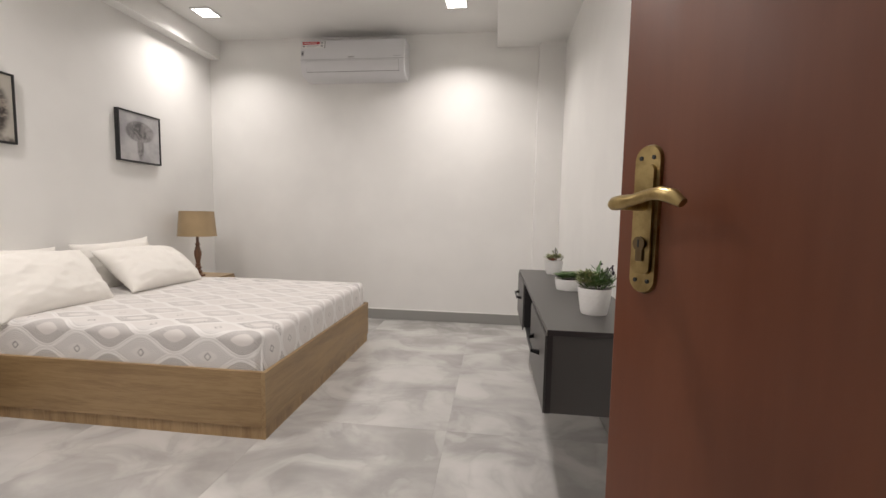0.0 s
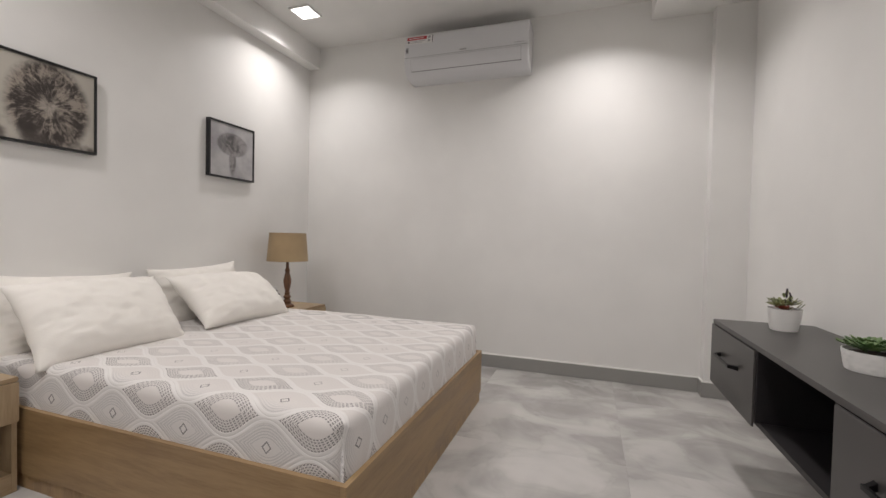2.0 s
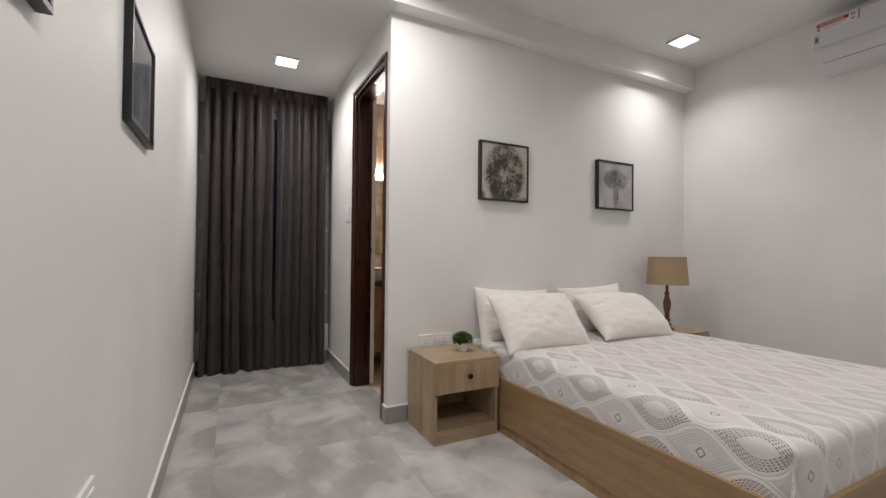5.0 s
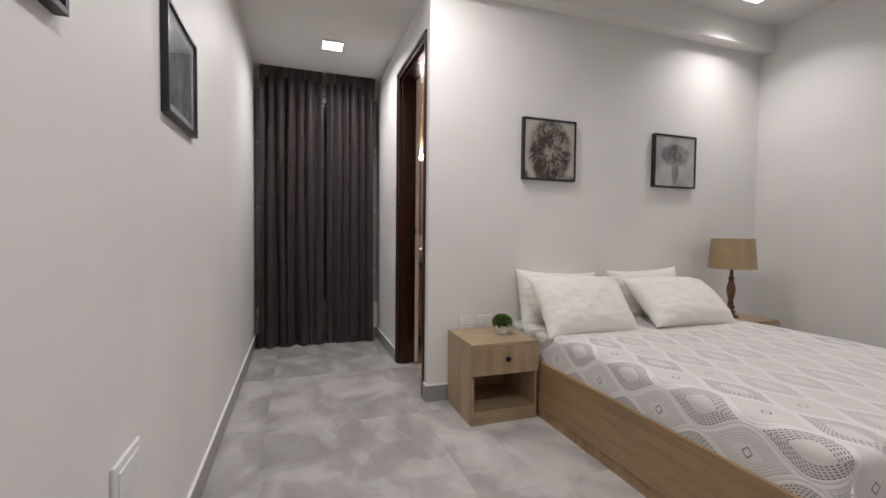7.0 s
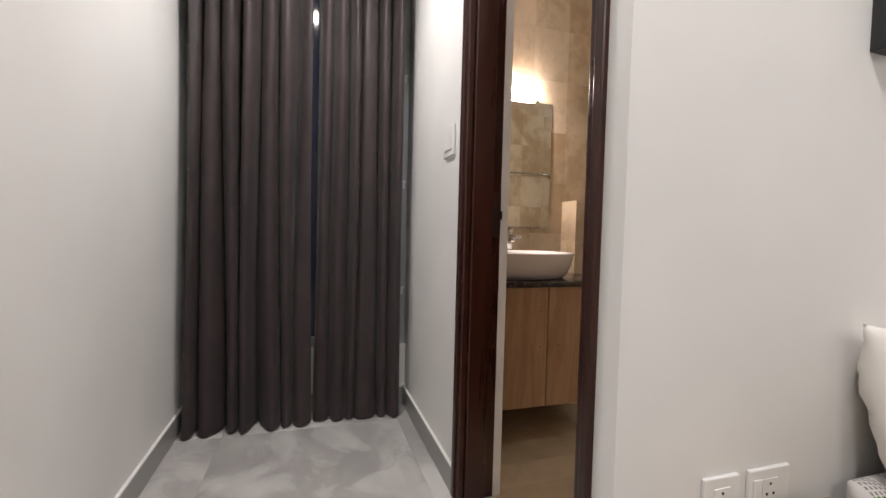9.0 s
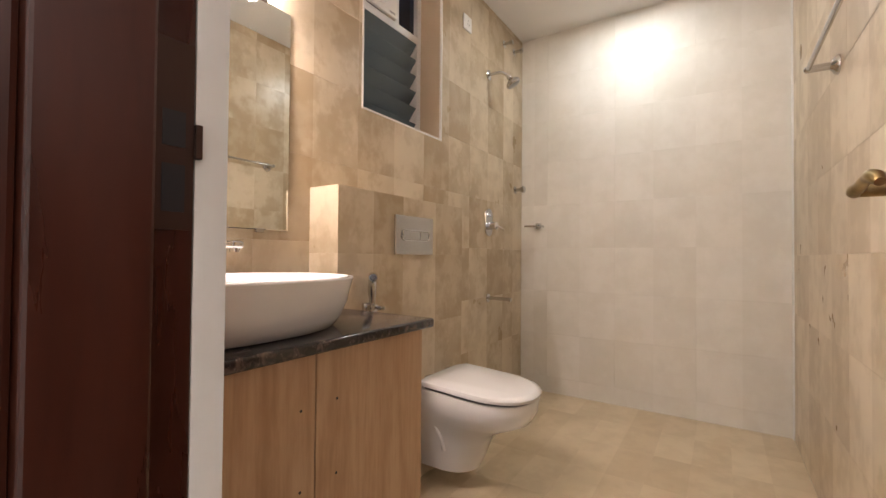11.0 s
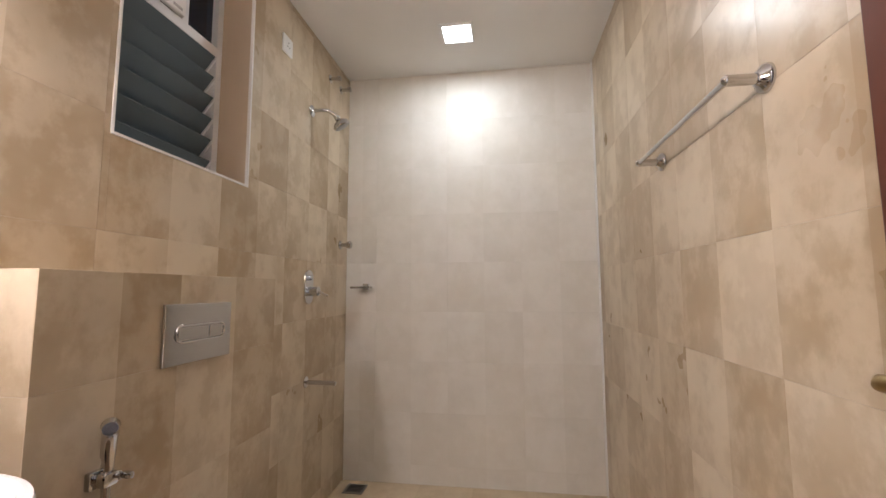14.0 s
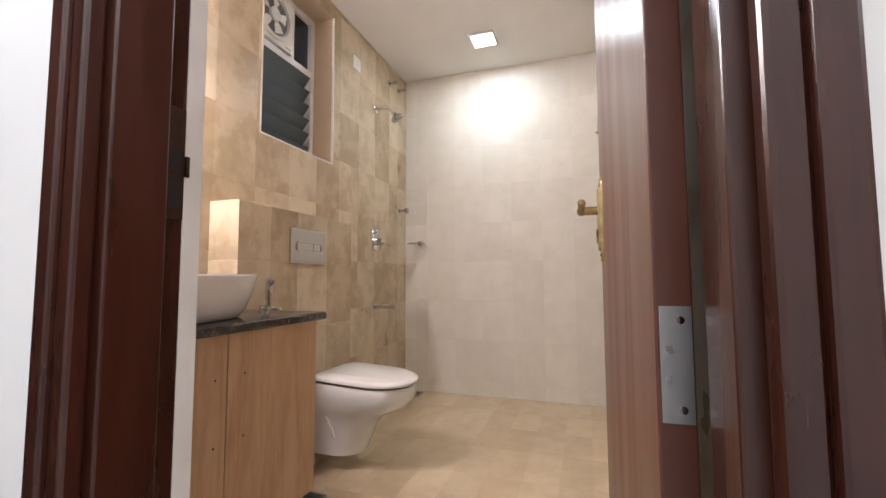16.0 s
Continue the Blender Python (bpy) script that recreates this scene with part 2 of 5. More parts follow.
def leaf_mat(name, a, b):
    m = Mat(name, a, 0.45)
    m.b.inputs["Subsurface Weight"].default_value = 0.0
    isl = Val(m.t, m.t.nodes.new("ShaderNodeNewGeometry").outputs["Random Per Island"])
    m.put("Base Color", m.mix(isl, a, b))
    return m.m


WALL = paint("white_wall_paint", (0.80, 0.79, 0.768))
CEIL = paint("ceiling_paint", (0.78, 0.77, 0.75), 0.7)
MARBLE = marble()
SKIRT = Mat("grey_skirting_tile", (0.30, 0.295, 0.28), 0.3).m
SKIRT_EDGE = Mat("white_skirting_grout", (0.82, 0.81, 0.78), 0.5).m
GROUT = Mat("floor_grout", (0.30, 0.29, 0.28), 0.8).m
BGROUT = Mat("beige_grout", (0.52, 0.42, 0.31), 0.8).m
NGROUT = Mat("cream_grout", (0.66, 0.62, 0.55), 0.8).m
TAN, TAN_M, TAN_L = (0.36, 0.27, 0.165), (0.50, 0.41, 0.285), (0.605, 0.515, 0.385)
TILE_X = stone_tile("tan_wall_tile", TAN, TAN_M, TAN_L, 0.30, 1)
TILE_N = stone_tile("cream_wall_tile", (0.70, 0.665, 0.60), (0.78, 0.75, 0.695), (0.83, 0.80, 0.75), 0.45, 0, contrast=0.55)
TILE_F = stone_tile("beige_floor_tile", (0.50, 0.39, 0.25), (0.60, 0.49, 0.335), (0.66, 0.55, 0.39), 0.34, 0, contrast=0.8)
BEDWOOD = grain("oak_laminate_lengthwise", (0.225, 0.138, 0.063), (0.36, 0.242, 0.125), "x", 0.4)
BEDWOOD_Y = grain("oak_laminate_crosswise", (0.225, 0.138, 0.063), (0.36, 0.242, 0.125), "y", 0.4)
PLINTH = grain("oak_laminate_upright", (0.22, 0.13, 0.058), (0.40, 0.265, 0.135), "z", 0.4)
OAK_X = grain("pale_oak_laminate_deep", (0.30, 0.21, 0.118), (0.45, 0.34, 0.215), "y", 0.42)
OAK_Z = grain("pale_oak_laminate_upright", (0.30, 0.21, 0.118), (0.45, 0.34, 0.215), "z", 0.42)
VANITY = grain("vanity_wood_laminate", (0.36, 0.21, 0.11), (0.52, 0.345, 0.21), "z", 0.36)
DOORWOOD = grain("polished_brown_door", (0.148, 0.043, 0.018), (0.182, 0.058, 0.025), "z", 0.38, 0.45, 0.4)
# bathroom leaf: grain like DOORWOOD in a much darker brown
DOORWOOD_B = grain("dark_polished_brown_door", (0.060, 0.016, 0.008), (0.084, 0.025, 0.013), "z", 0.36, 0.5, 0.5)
FRAMEWOOD = grain("dark_mahogany_frame", (0.020, 0.0048, 0.0022), (0.042, 0.010, 0.0045), "z", 0.30, 0.7, 0.7)
TURNED = grain("turned_dark_wood", (0.07, 0.03, 0.014), (0.17, 0.08, 0.038), "z", 0.4, 2.0)
SHADE = cloth("beige_linen_shade", (0.40, 0.29, 0.165), 700)
PILLOW = cloth("white_cotton", (0.83, 0.80, 0.75), 500, 0.9, 0.12, 0.97)
CURTAIN = cloth("dark_taupe_curtain", (0.090, 0.067, 0.068), 800, 0.44, 0.35, 0.78, 0.15)
QUILT = mattress_cloth()
GRAPHITE = paint("graphite_laminate", (0.064, 0.060, 0.058), 0.36)
EDGEBAND = Mat("black_edge_band", (0.022, 0.018, 0.019), 0.4).m
# near-black tone for the low cabinet's bottom, back and dividers
DARKIN = Mat("near_black_inside", (0.014, 0.012, 0.013), 0.5).m
BLACK = Mat("black_metal", (0.012, 0.012, 0.013), 0.35, 0.6).m
BLACKP = Mat("black_plastic", (0.012, 0.012, 0.013), 0.4).m
WHITEP = Mat("white_plastic", (0.78, 0.78, 0.77), 0.32).m
ACWHITE = Mat("air_conditioner_plastic", (0.66, 0.66, 0.675), 0.3).m
CERAMIC = Mat("white_glazed_ceramic", (0.76, 0.745, 0.735), 0.07, coat_weight=0.5).m
POT = Mat("white_matt_ceramic", (0.80, 0.79, 0.77), 0.55).m
CHROME = Mat("chrome", (0.60, 0.60, 0.61), 0.09, 1.0).m
SATIN = Mat("satin_chrome_plate", (0.52, 0.51, 0.50), 0.13, 1.0).m
STEEL = Mat("brushed_steel", (0.36, 0.36, 0.36), 0.38, 1.0).m
ALU = Mat("white_aluminium", (0.72, 0.73, 0.75), 0.35).m
GALU = Mat("grey_aluminium", (0.36, 0.37, 0.38), 0.4, 0.3).m


def brass_mat():
    m = Mat("antique_brass", (0.42, 0.30, 0.125), 0.32, 1.0)
    c = m.coord("Object")
    n = m.noise(c, 35, 4)
    m.put("Base Color", m.mix(n.smooth(0.3, 0.7), (0.26, 0.185, 0.08), (0.46, 0.345, 0.16)))
    m.put("Roughness", n * 0.2 + 0.22)
    return m.m


BRASS = brass_mat()
BRONZE_D = Mat("tarnished_bronze", (0.17, 0.125, 0.07), 0.35, 1.0).m
BRONZE = Mat("dark_worn_bronze", (0.06, 0.035, 0.025), 0.4, 0.7).m
MIRROR = Mat("mirror_silver", (0.86, 0.88, 0.86), 0.015, 1.0).m
GLASS = Mat("clear_glass", (0.9, 0.95, 0.95), 0.03, transmission_weight=1.0, ior=1.45).m
FROST = Mat("frosted_louvre_glass", (0.15, 0.205, 0.25), 0.26, transmission_weight=0.25, ior=1.5).m
NIGHT = Mat("night_glass", (0.012, 0.02, 0.045), 0.08).m
GRANITE = granite()
RED = Mat("red_print", (0.45, 0.03, 0.04), 0.45).m
DGREY = Mat("dark_print", (0.12, 0.12, 0.13), 0.45).m
GREYP = Mat("grey_print", (0.38, 0.38, 0.39), 0.45).m
MOUNT = Mat("grey_lilac_card", (0.40, 0.38, 0.40), 0.7).m
PAPER = Mat("white_card", (0.74, 0.73, 0.72), 0.7).m
LEAF = leaf_mat("succulent_leaf", (0.055, 0.12, 0.035), (0.14, 0.21, 0.075))
LEAFP = leaf_mat("pale_succulent_leaf", (0.16, 0.20, 0.08), (0.30, 0.30, 0.15))
LEAFR = leaf_mat("red_succulent_leaf", (0.22, 0.035, 0.02), (0.30, 0.08, 0.04))
LEAFB = leaf_mat("box_leaf", (0.035, 0.11, 0.012), (0.10, 0.22, 0.03))
PURPLE = Mat("dark_purple_bud", (0.02, 0.012, 0.025), 0.5).m
SOIL = Mat("brown_soil", (0.05, 0.03, 0.02), 0.9).m


def glow_mat(name, colour, strength):
    m = Mat(name, (0.8, 0.8, 0.8), 0.5)
    m.b.inputs["Emission Color"].default_value = (*colour, 1)
    m.b.inputs["Emission Strength"].default_value = strength
    return m.m


DIFFUSER = glow_mat("lamp_diffuser", (1.0, 0.95, 0.9), 6.0)
TUBE = glow_mat("mirror_lamp_tube", (1.0, 0.85, 0.79), 195.0)


# ---- mesh helpers ----
def slab(bm, x0, x1, y0, y1, z0, z1, bevel=0.0, seg=2):
    verts = [bm.verts.new((x, y, z)) for x in (x0, x1) for y in (y0, y1) for z in (z0, z1)]
    quads = ((0, 1, 3, 2), (4, 6, 7, 5), (0, 4, 5, 1), (2, 3, 7, 6), (0, 2, 6, 4), (1, 5, 7, 3))
    faces = [bm.faces.new([verts[i] for i in q]) for q in quads]
    if bevel:
        edges = {e for f in faces for e in f.edges}
        bmesh.ops.bevel(bm, geom=list(edges), offset=bevel, segments=seg, affect="EDGES", profile=0.5)
    return bm


def B(*a, **k):
    return slab(bmesh.new(), *a, **k)


def lathe(profile, seg=32, bm=None, m=None, cap=True):
    """Turns (radius, height) pairs round z."""
    bm = bm or bmesh.new()
    rings = []
    for r, z in profile:
        ring = []
        for k in range(seg):
            a = 2 * math.pi * k / seg
            p = Vector((r * math.cos(a), r * math.sin(a), z))
            ring.append(bm.verts.new(m @ p if m else p))
        rings.append(ring)
    for a, b in zip(rings, rings[1:]):
        for k in range(seg):
            bm.faces.new((a[k], a[(k + 1) % seg], b[(k + 1) % seg], b[k]))
    if cap:
        bm.faces.new(list(reversed(rings[0])))
        bm.faces.new(rings[-1])
    return bm


def rod(bm, a, b, r, seg=14, r2=None):
    a, b = Vector(a), Vector(b)
    m = Matrix.Translation(a) @ (b - a).to_track_quat("Z", "Y").to_matrix().to_4x4()
    return lathe([(r, 0), (r if r2 is None else r2, (b - a).length)], seg, bm, m)


def tube(bm, points, radii, seg=12):
    """A tube through points."""
    pts = [Vector(p) for p in points]
    if isinstance(radii, (int, float)):
        radii = [radii] * len(pts)
    rings = []
    for i, p in enumerate(pts):
        d = (pts[min(i + 1, len(pts) - 1)] - pts[max(i - 1, 0)]).normalized()
        q = d.to_track_quat("Z", "Y")
        rings.append([bm.verts.new(p + q @ Vector((radii[i] * math.cos(2 * math.pi * k / seg), radii[i] * math.sin(2 * math.pi * k / seg), 0))) for k in range(seg)])
    for a, b in zip(rings, rings[1:]):
        for k in range(seg):
            bm.faces.new((a[k], a[(k + 1) % seg], b[(k + 1) % seg], b[k]))
    bm.faces.new(list(reversed(rings[0])))
    bm.faces.new(rings[-1])
    return bm


def mesh_of(name, bm, material, soft=False):
    bmesh.ops.recalc_face_normals(bm, faces=bm.faces[:])
    me = bpy.data.meshes.new(name)
    bm.to_mesh(me)
    bm.free()
    me.materials.append(material)
    if soft:
        me.shade_smooth()
        me.set_sharp_from_angle(angle=radians(38))
    return me


def part(name, bm, material, parent, label="", soft=False):
    ob = new(name, mesh_of(name, bm, material, soft))
    ob.parent = parent
    return tagged(ob, label)


def thing(name, x, y, z, label, category, group="", rz=0.0, kind=""):
    ob = new(name)
    ob.matrix_world = pose(x, y, z, 0, 0, rz)
    ob.empty_display_size = 0.05
    return tagged(ob, label, category, group, kind)


def solid(name, bm, material, label, category, kind="structure", soft=False):
    return tagged(new(name, mesh_of(name, bm, material, soft)), label, category, kind=kind)


# ---- bedroom and hall structure ----
T = 0.08
DX0, DX1 = -0.30, 0.549          # bedroom doorway in the south wall
bm = B(X_HEAD - T, X_RIGHT + 0.1, Y_AC, Y_AC + 0.1, 0, 2.7)
solid("wall_north", bm, WALL, "white painted wall behind the air conditioner", "wall")
bm = B(X_RIGHT, 0.65, 0.235, Y_AC, 0, 2.7)
slab(bm, 0.5505, 0.65, -0.05, 0.2349, 0, 2.7)
solid("wall_east", bm, WALL, "white painted wall behind the low cabinet", "wall")
bm = B(X_HEAD, X_HEAD - 0.06, Y_HALL, Y_AC, 0, 2.7)
solid("wall_west", bm, WALL, "white painted wall behind the bed", "wall")
bm = bmesh.new()
slab(bm, X_WIN, DX0, 0.0, Y_SOUTH, 0, 2.7)
slab(bm, DX0, DX1, 0.0, Y_SOUTH, 2.12, 2.7)
solid("wall_south", bm, WALL, "white painted wall with a doorway and two pictures", "wall")
# wall between hall and bathroom with the bathroom doorway
HX0, HX1, HZ = -3.571, -2.815, 2.19
bm = bmesh.new()
slab(bm, X_WIN, HX0, Y_HALL, BY0 - 0.012, 0, 2.7)
slab(bm, HX0, HX1, Y_HALL, BY0 - 0.012, HZ, 2.7)
solid("wall_hall", bm, WALL, "white painted wall round the bathroom door", "wall")
# wall at the end of the hall with its window opening
WY0, WY1, WZ0, WZ1 = 0.2035, 1.2745, 0.33, 2.23
bm = bmesh.new()
slab(bm, X_WIN - 0.12, X_WIN, 0.0, 1.5, 0, WZ0)
slab(bm, X_WIN - 0.12, X_WIN, 0.0, 1.5, WZ1, 2.7)
slab(bm, X_WIN - 0.12, X_WIN, 0.0, WY0, WZ0, WZ1)
slab(bm, X_WIN - 0.12, X_WIN, WY1, 1.5, WZ0, WZ1)
solid("wall_window", bm, WALL, "white wall below the curtained window", "wall")
# column in the corner
solid("wall_pillar", B(0.30, X_RIGHT, 3.885, Y_AC, 0, 2.46), WALL, "square white painted corner column", "column")
# ceilings and dropped beams
solid("ceiling", B(X_HEAD + 0.105, -0.06, -0.2, Y_AC, Z_ROOM, 2.72), CEIL, "white painted bedroom ceiling", "ceiling")
solid("ceiling_hall", B(X_WIN - 0.1, X_HEAD + 0.105, -0.2, Y_HALL, Z_HALL, 2.72), CEIL, "white painted low hall ceiling", "ceiling")
solid("beam_head", B(X_HEAD, X_HEAD + 0.105, Y_HALL, Y_AC, Z_HALL, 2.72, bevel=0.004), WALL, "white dropped beam above the bed", "beam")
solid("beam_east", B(-0.06, 0.549, -0.05, Y_AC, 2.447, 2.72, bevel=0.004), WALL, "white dropped soffit along the wall", "beam")
# lobby behind the entrance, closing the place
bm = bmesh.new()
slab(bm, -1.6, 1.6, -1.7, -1.6, 0, 2.7)
slab(bm, -1.7, -1.6, -1.7, 0.0, 0, 2.7)
slab(bm, 1.6, 1.7, -1.7, 0.0, 0, 2.7)
solid("wall_lobby", bm, WALL, "plain white lobby walls", "wall")
solid("ceiling_lobby", B(-1.7, 1.7, -1.7, -0.2, 2.58, 2.7), CEIL, "plain white lobby ceiling", "ceiling")


def skirting(name, x0, y0, x1, y1, nx, ny):
    """A tile skirting along a wall, with a white line of grout on top; n points into the room."""
    th, h = 0.011, 0.093
    ax0, ax1 = sorted((x0, x1))
    ay0, ay1 = sorted((y0, y1))
    if nx:
        ax0, ax1 = sorted((x0, x0 + nx * th))
    if ny:
        ay0, ay1 = sorted((y0, y0 + ny * th))
    ob = solid(name, B(ax0, ax1, ay0, ay1, 0.002, h), SKIRT, "grey tile skirting with a white top edge", "baseboard")
    part("grout_edge", B(ax0 + 0.0005, ax1 - 0.0005, ay0 + 0.0005, ay1 - 0.0005, h, h + 0.007), SKIRT_EDGE, ob)


skirting("baseboard_north", X_HEAD + 0.011, Y_AC, 0.289, Y_AC, 0, -1)
skirting("baseboard_pillar_side", 0.30, 3.874, 0.30, Y_AC, -1, 0)
skirting("baseboard_pillar", 0.30, 3.885, X_RIGHT, 3.885, 0, -1)
skirting("baseboard_east", X_RIGHT, 0.236, X_RIGHT, 3.874, -1, 0)
skirting("baseboard_west", X_HEAD, Y_HALL - 0.011, X_HEAD, Y_AC, 1, 0)
skirting("baseboard_south", X_WIN, Y_SOUTH, DX0 - 0.02, Y_SOUTH, 0, 1)
skirting("baseboard_hall", X_WIN, Y_HALL, HX0, Y_HALL, 0, -1)
skirting("baseboard_hall_end", HX1, Y_HALL, X_HEAD, Y_HALL, 0, -1)
skirting("baseboard_window", X_WIN, Y_SOUTH + 0.012, X_WIN, Y_HALL - 0.012, 1, 0)

# ---- bathroom structure ----
RY0, RY1, RZ0, RZ1, RX = 2.41, 2.965, 1.49, 2.345, -4.44   # window recess
bm = bmesh.new()
xa, xb = BX0 - 0.2, BX0 - 0.0085
slab(bm, xa, xb, BY0, RY0, 0, 2.7)
slab(bm, xa, xb, RY1, BY1, 0, 2.7)
slab(bm, xa, xb, RY0, RY1, 0, RZ0)
slab(bm, xa, xb, RY0, RY1, RZ1, 2.7)
wall_bw = solid("wall_bath_west", bm, BGROUT, "tan stone tile wall with a window recess", "wall")
wall_bn = solid("wall_bath_north", B(BX0 - 0.2, BX1, BY1 + 0.0085, BY1 + 0.1, 0, 2.7), NGROUT, "cream stone tile shower wall", "wall")
wall_be = solid("wall_bath_east", B(X_HEAD - 0.0602, BX1 + 0.0085, BY0, BY1, 0, 2.7), BGROUT, "tan stone tile wall with a towel rail", "wall")
bm = bmesh.new()
slab(bm, BX0, HX0 + 0.04, BY0 - 0.011, BY0 - 0.009, 0, 2.7)
slab(bm, HX0, HX1, BY0 - 0.011, BY0 - 0.009, HZ, 2.7)
wall_bs = solid("wall_bath_south", bm, BGROUT, "tan stone tile wall beside the door", "wall")
solid("ceiling_bath", B(BX0 - 0.1, BX1 + 0.02, BY0 - 0.06, BY1 + 0.05, Z_BATH, 2.6), CEIL, "white painted bathroom ceiling", "ceiling")
LX, LY0, LY1, LZ = -4.17, 2.165, 2.95, 1.14      # cistern ledge
ledge = solid("wall_ledge", B(BX0 - 0.008, LX - 0.0085, LY0 + 0.0085, LY1, 0, LZ - 0.0085), BGROUT, "tiled half-height cistern wall", "wall")

# ---- floors ----
floor = solid("floor", B(X_WIN - 0.1, 1.7, -1.7, Y_AC + 0.05, -0.1, -0.0015), GROUT, "glossy grey marble-look tile floor", "floor")
floor_bath = solid("floor_bath", B(BX0, BX1, 1.40, BY1 + 0.01, -0.0014, -0.0006), BGROUT, "beige stone tile bathroom floor", "floor")


# ---- doors ----
def rounded_plate(w, h, t, r, seg=8):
    """A plate with round ends in x-z, thick along y from 0 to -t."""
    bm = bmesh.new()
    pts = []
    for cx, cz, a0 in ((w / 2 - r, h / 2 - r, 0), (-w / 2 + r, h / 2 - r, 90), (-w / 2 + r, -h / 2 + r, 180), (w / 2 - r, -h / 2 + r, 270)):
        for k in range(seg + 1):
            a = radians(a0 + 90 * k / seg)
            pts.append((cx + r * math.cos(a), cz + r * math.sin(a)))
    front = [bm.verts.new((x, -t, z)) for x, z in pts]
    back = [bm.verts.new((x * 1.05, 0, z * 1.02)) for x, z in pts]
    bm.faces.new(front)
    bm.faces.new(list(reversed(back)))
    n = len(pts)
    for k in range(n):
        bm.faces.new((back[k], back[(k + 1) % n], front[(k + 1) % n], front[k]))
    return bm


def door_handle(door, x, z, side, towards, y):
    """A brass lever on a long plate, on the face at y; side is the sign of y away from the leaf, towards the way the lever points."""
    fl = Matrix.Diagonal((towards, -side, 1, 1))

    def shaped(bm):
        bmesh.ops.transform(bm, matrix=Matrix.Translation((x, y, z)) @ fl, verts=bm.verts[:])
        return bm
    handle = part("door_handle", shaped(rounded_plate(0.040, 0.198, 0.005, 0.0195)), BRASS, door, "antique brass lever handle on a long plate", True)
    part("raised_plate", shaped(rounded_plate(0.030, 0.146, 0.010, 0.008, 5)), BRASS, handle, "", True)
    bm = bmesh.new()
    rod(bm, (0, -0.006, 0.022), (0, -0.045, 0.022), 0.010, 18)
    tube(bm, [(-0.018, -0.047, 0.018), (-0.012, -0.047, 0.021), (0, -0.048, 0.0225), (0.02, -0.048, 0.0255), (0.042, -0.048, 0.031), (0.060, -0.048, 0.032), (0.076, -0.048, 0.028), (0.088, -0.047, 0.020)],
         [0.0065, 0.0095, 0.0095, 0.0072, 0.0072, 0.0085, 0.0090, 0.0060], 14)
    part("lever", shaped(bm), BRASS, handle, "", True)
    bm = bmesh.new()
    rod(bm, (0, -0.010, -0.032), (0, -0.014, -0.032), 0.0095, 18)
    slab(bm, -0.0055, 0.0055, -0.0135, -0.010, -0.056, -0.032, 0.0015)
    part("lock_cylinder", shaped(bm), BRONZE_D, handle, "dark lock cylinder", True)
    bm = bmesh.new()
    slab(bm, -0.0014, 0.0014, -0.0146, -0.0138, -0.037, -0.027)
    part("keyhole", shaped(bm), BLACKP, handle)
    for sx, sz in ((-0.010, 0.083), (0.010, 0.083), (-0.010, -0.083), (0.010, -0.083)):
        bm = bmesh.new()
        rod(bm, (sx, -0.005, sz), (sx, -0.0062, sz), 0.0030, 12)
        part("screw", shaped(bm), BLACKP, handle)


def hinge(door, x, y0, y1, z, face):
    bm = B(x - 0.001 if face < 0 else x, x if face < 0 else x + 0.0015, y0, y1, z - 0.055, z + 0.055)
    h = part("hinge", bm, STEEL, door, "steel butt hinge")
    for dz in (-0.042, -0.014, 0.014, 0.042):
        b = bmesh.new()
        yy = (y0 + y1) / 2 + (0.006 if abs(dz) < 0.02 else -0.004)
        rod(b, (x, yy, z + dz), (x + face * 0.0022, yy, z + dz), 0.004, 10)
        part("screw", b, CHROME, h)


# bedroom door: leaf opened into the room, hinged at its origin, lying along +x of its own frame
door_1 = thing("door_1", 0.522, 0.135, 0.008, "open polished brown wooden door with a brass handle", "door", rz=120.0, kind="structure")
part("door_leaf", B(0, 0.762, -0.036, 0, 0, 2.09, bevel=0.002), DOORWOOD, door_1, "", False)
door_handle(door_1, 0.762 - 0.049, 0.981, 1, -1, 0.0)
door_handle(door_1, 0.762 - 0.049, 0.981, -1, -1, -0.036)
for z in (0.25, 1.05, 1.85):
    hinge(door_1, 0.0, -0.034, -0.004, z, -1)


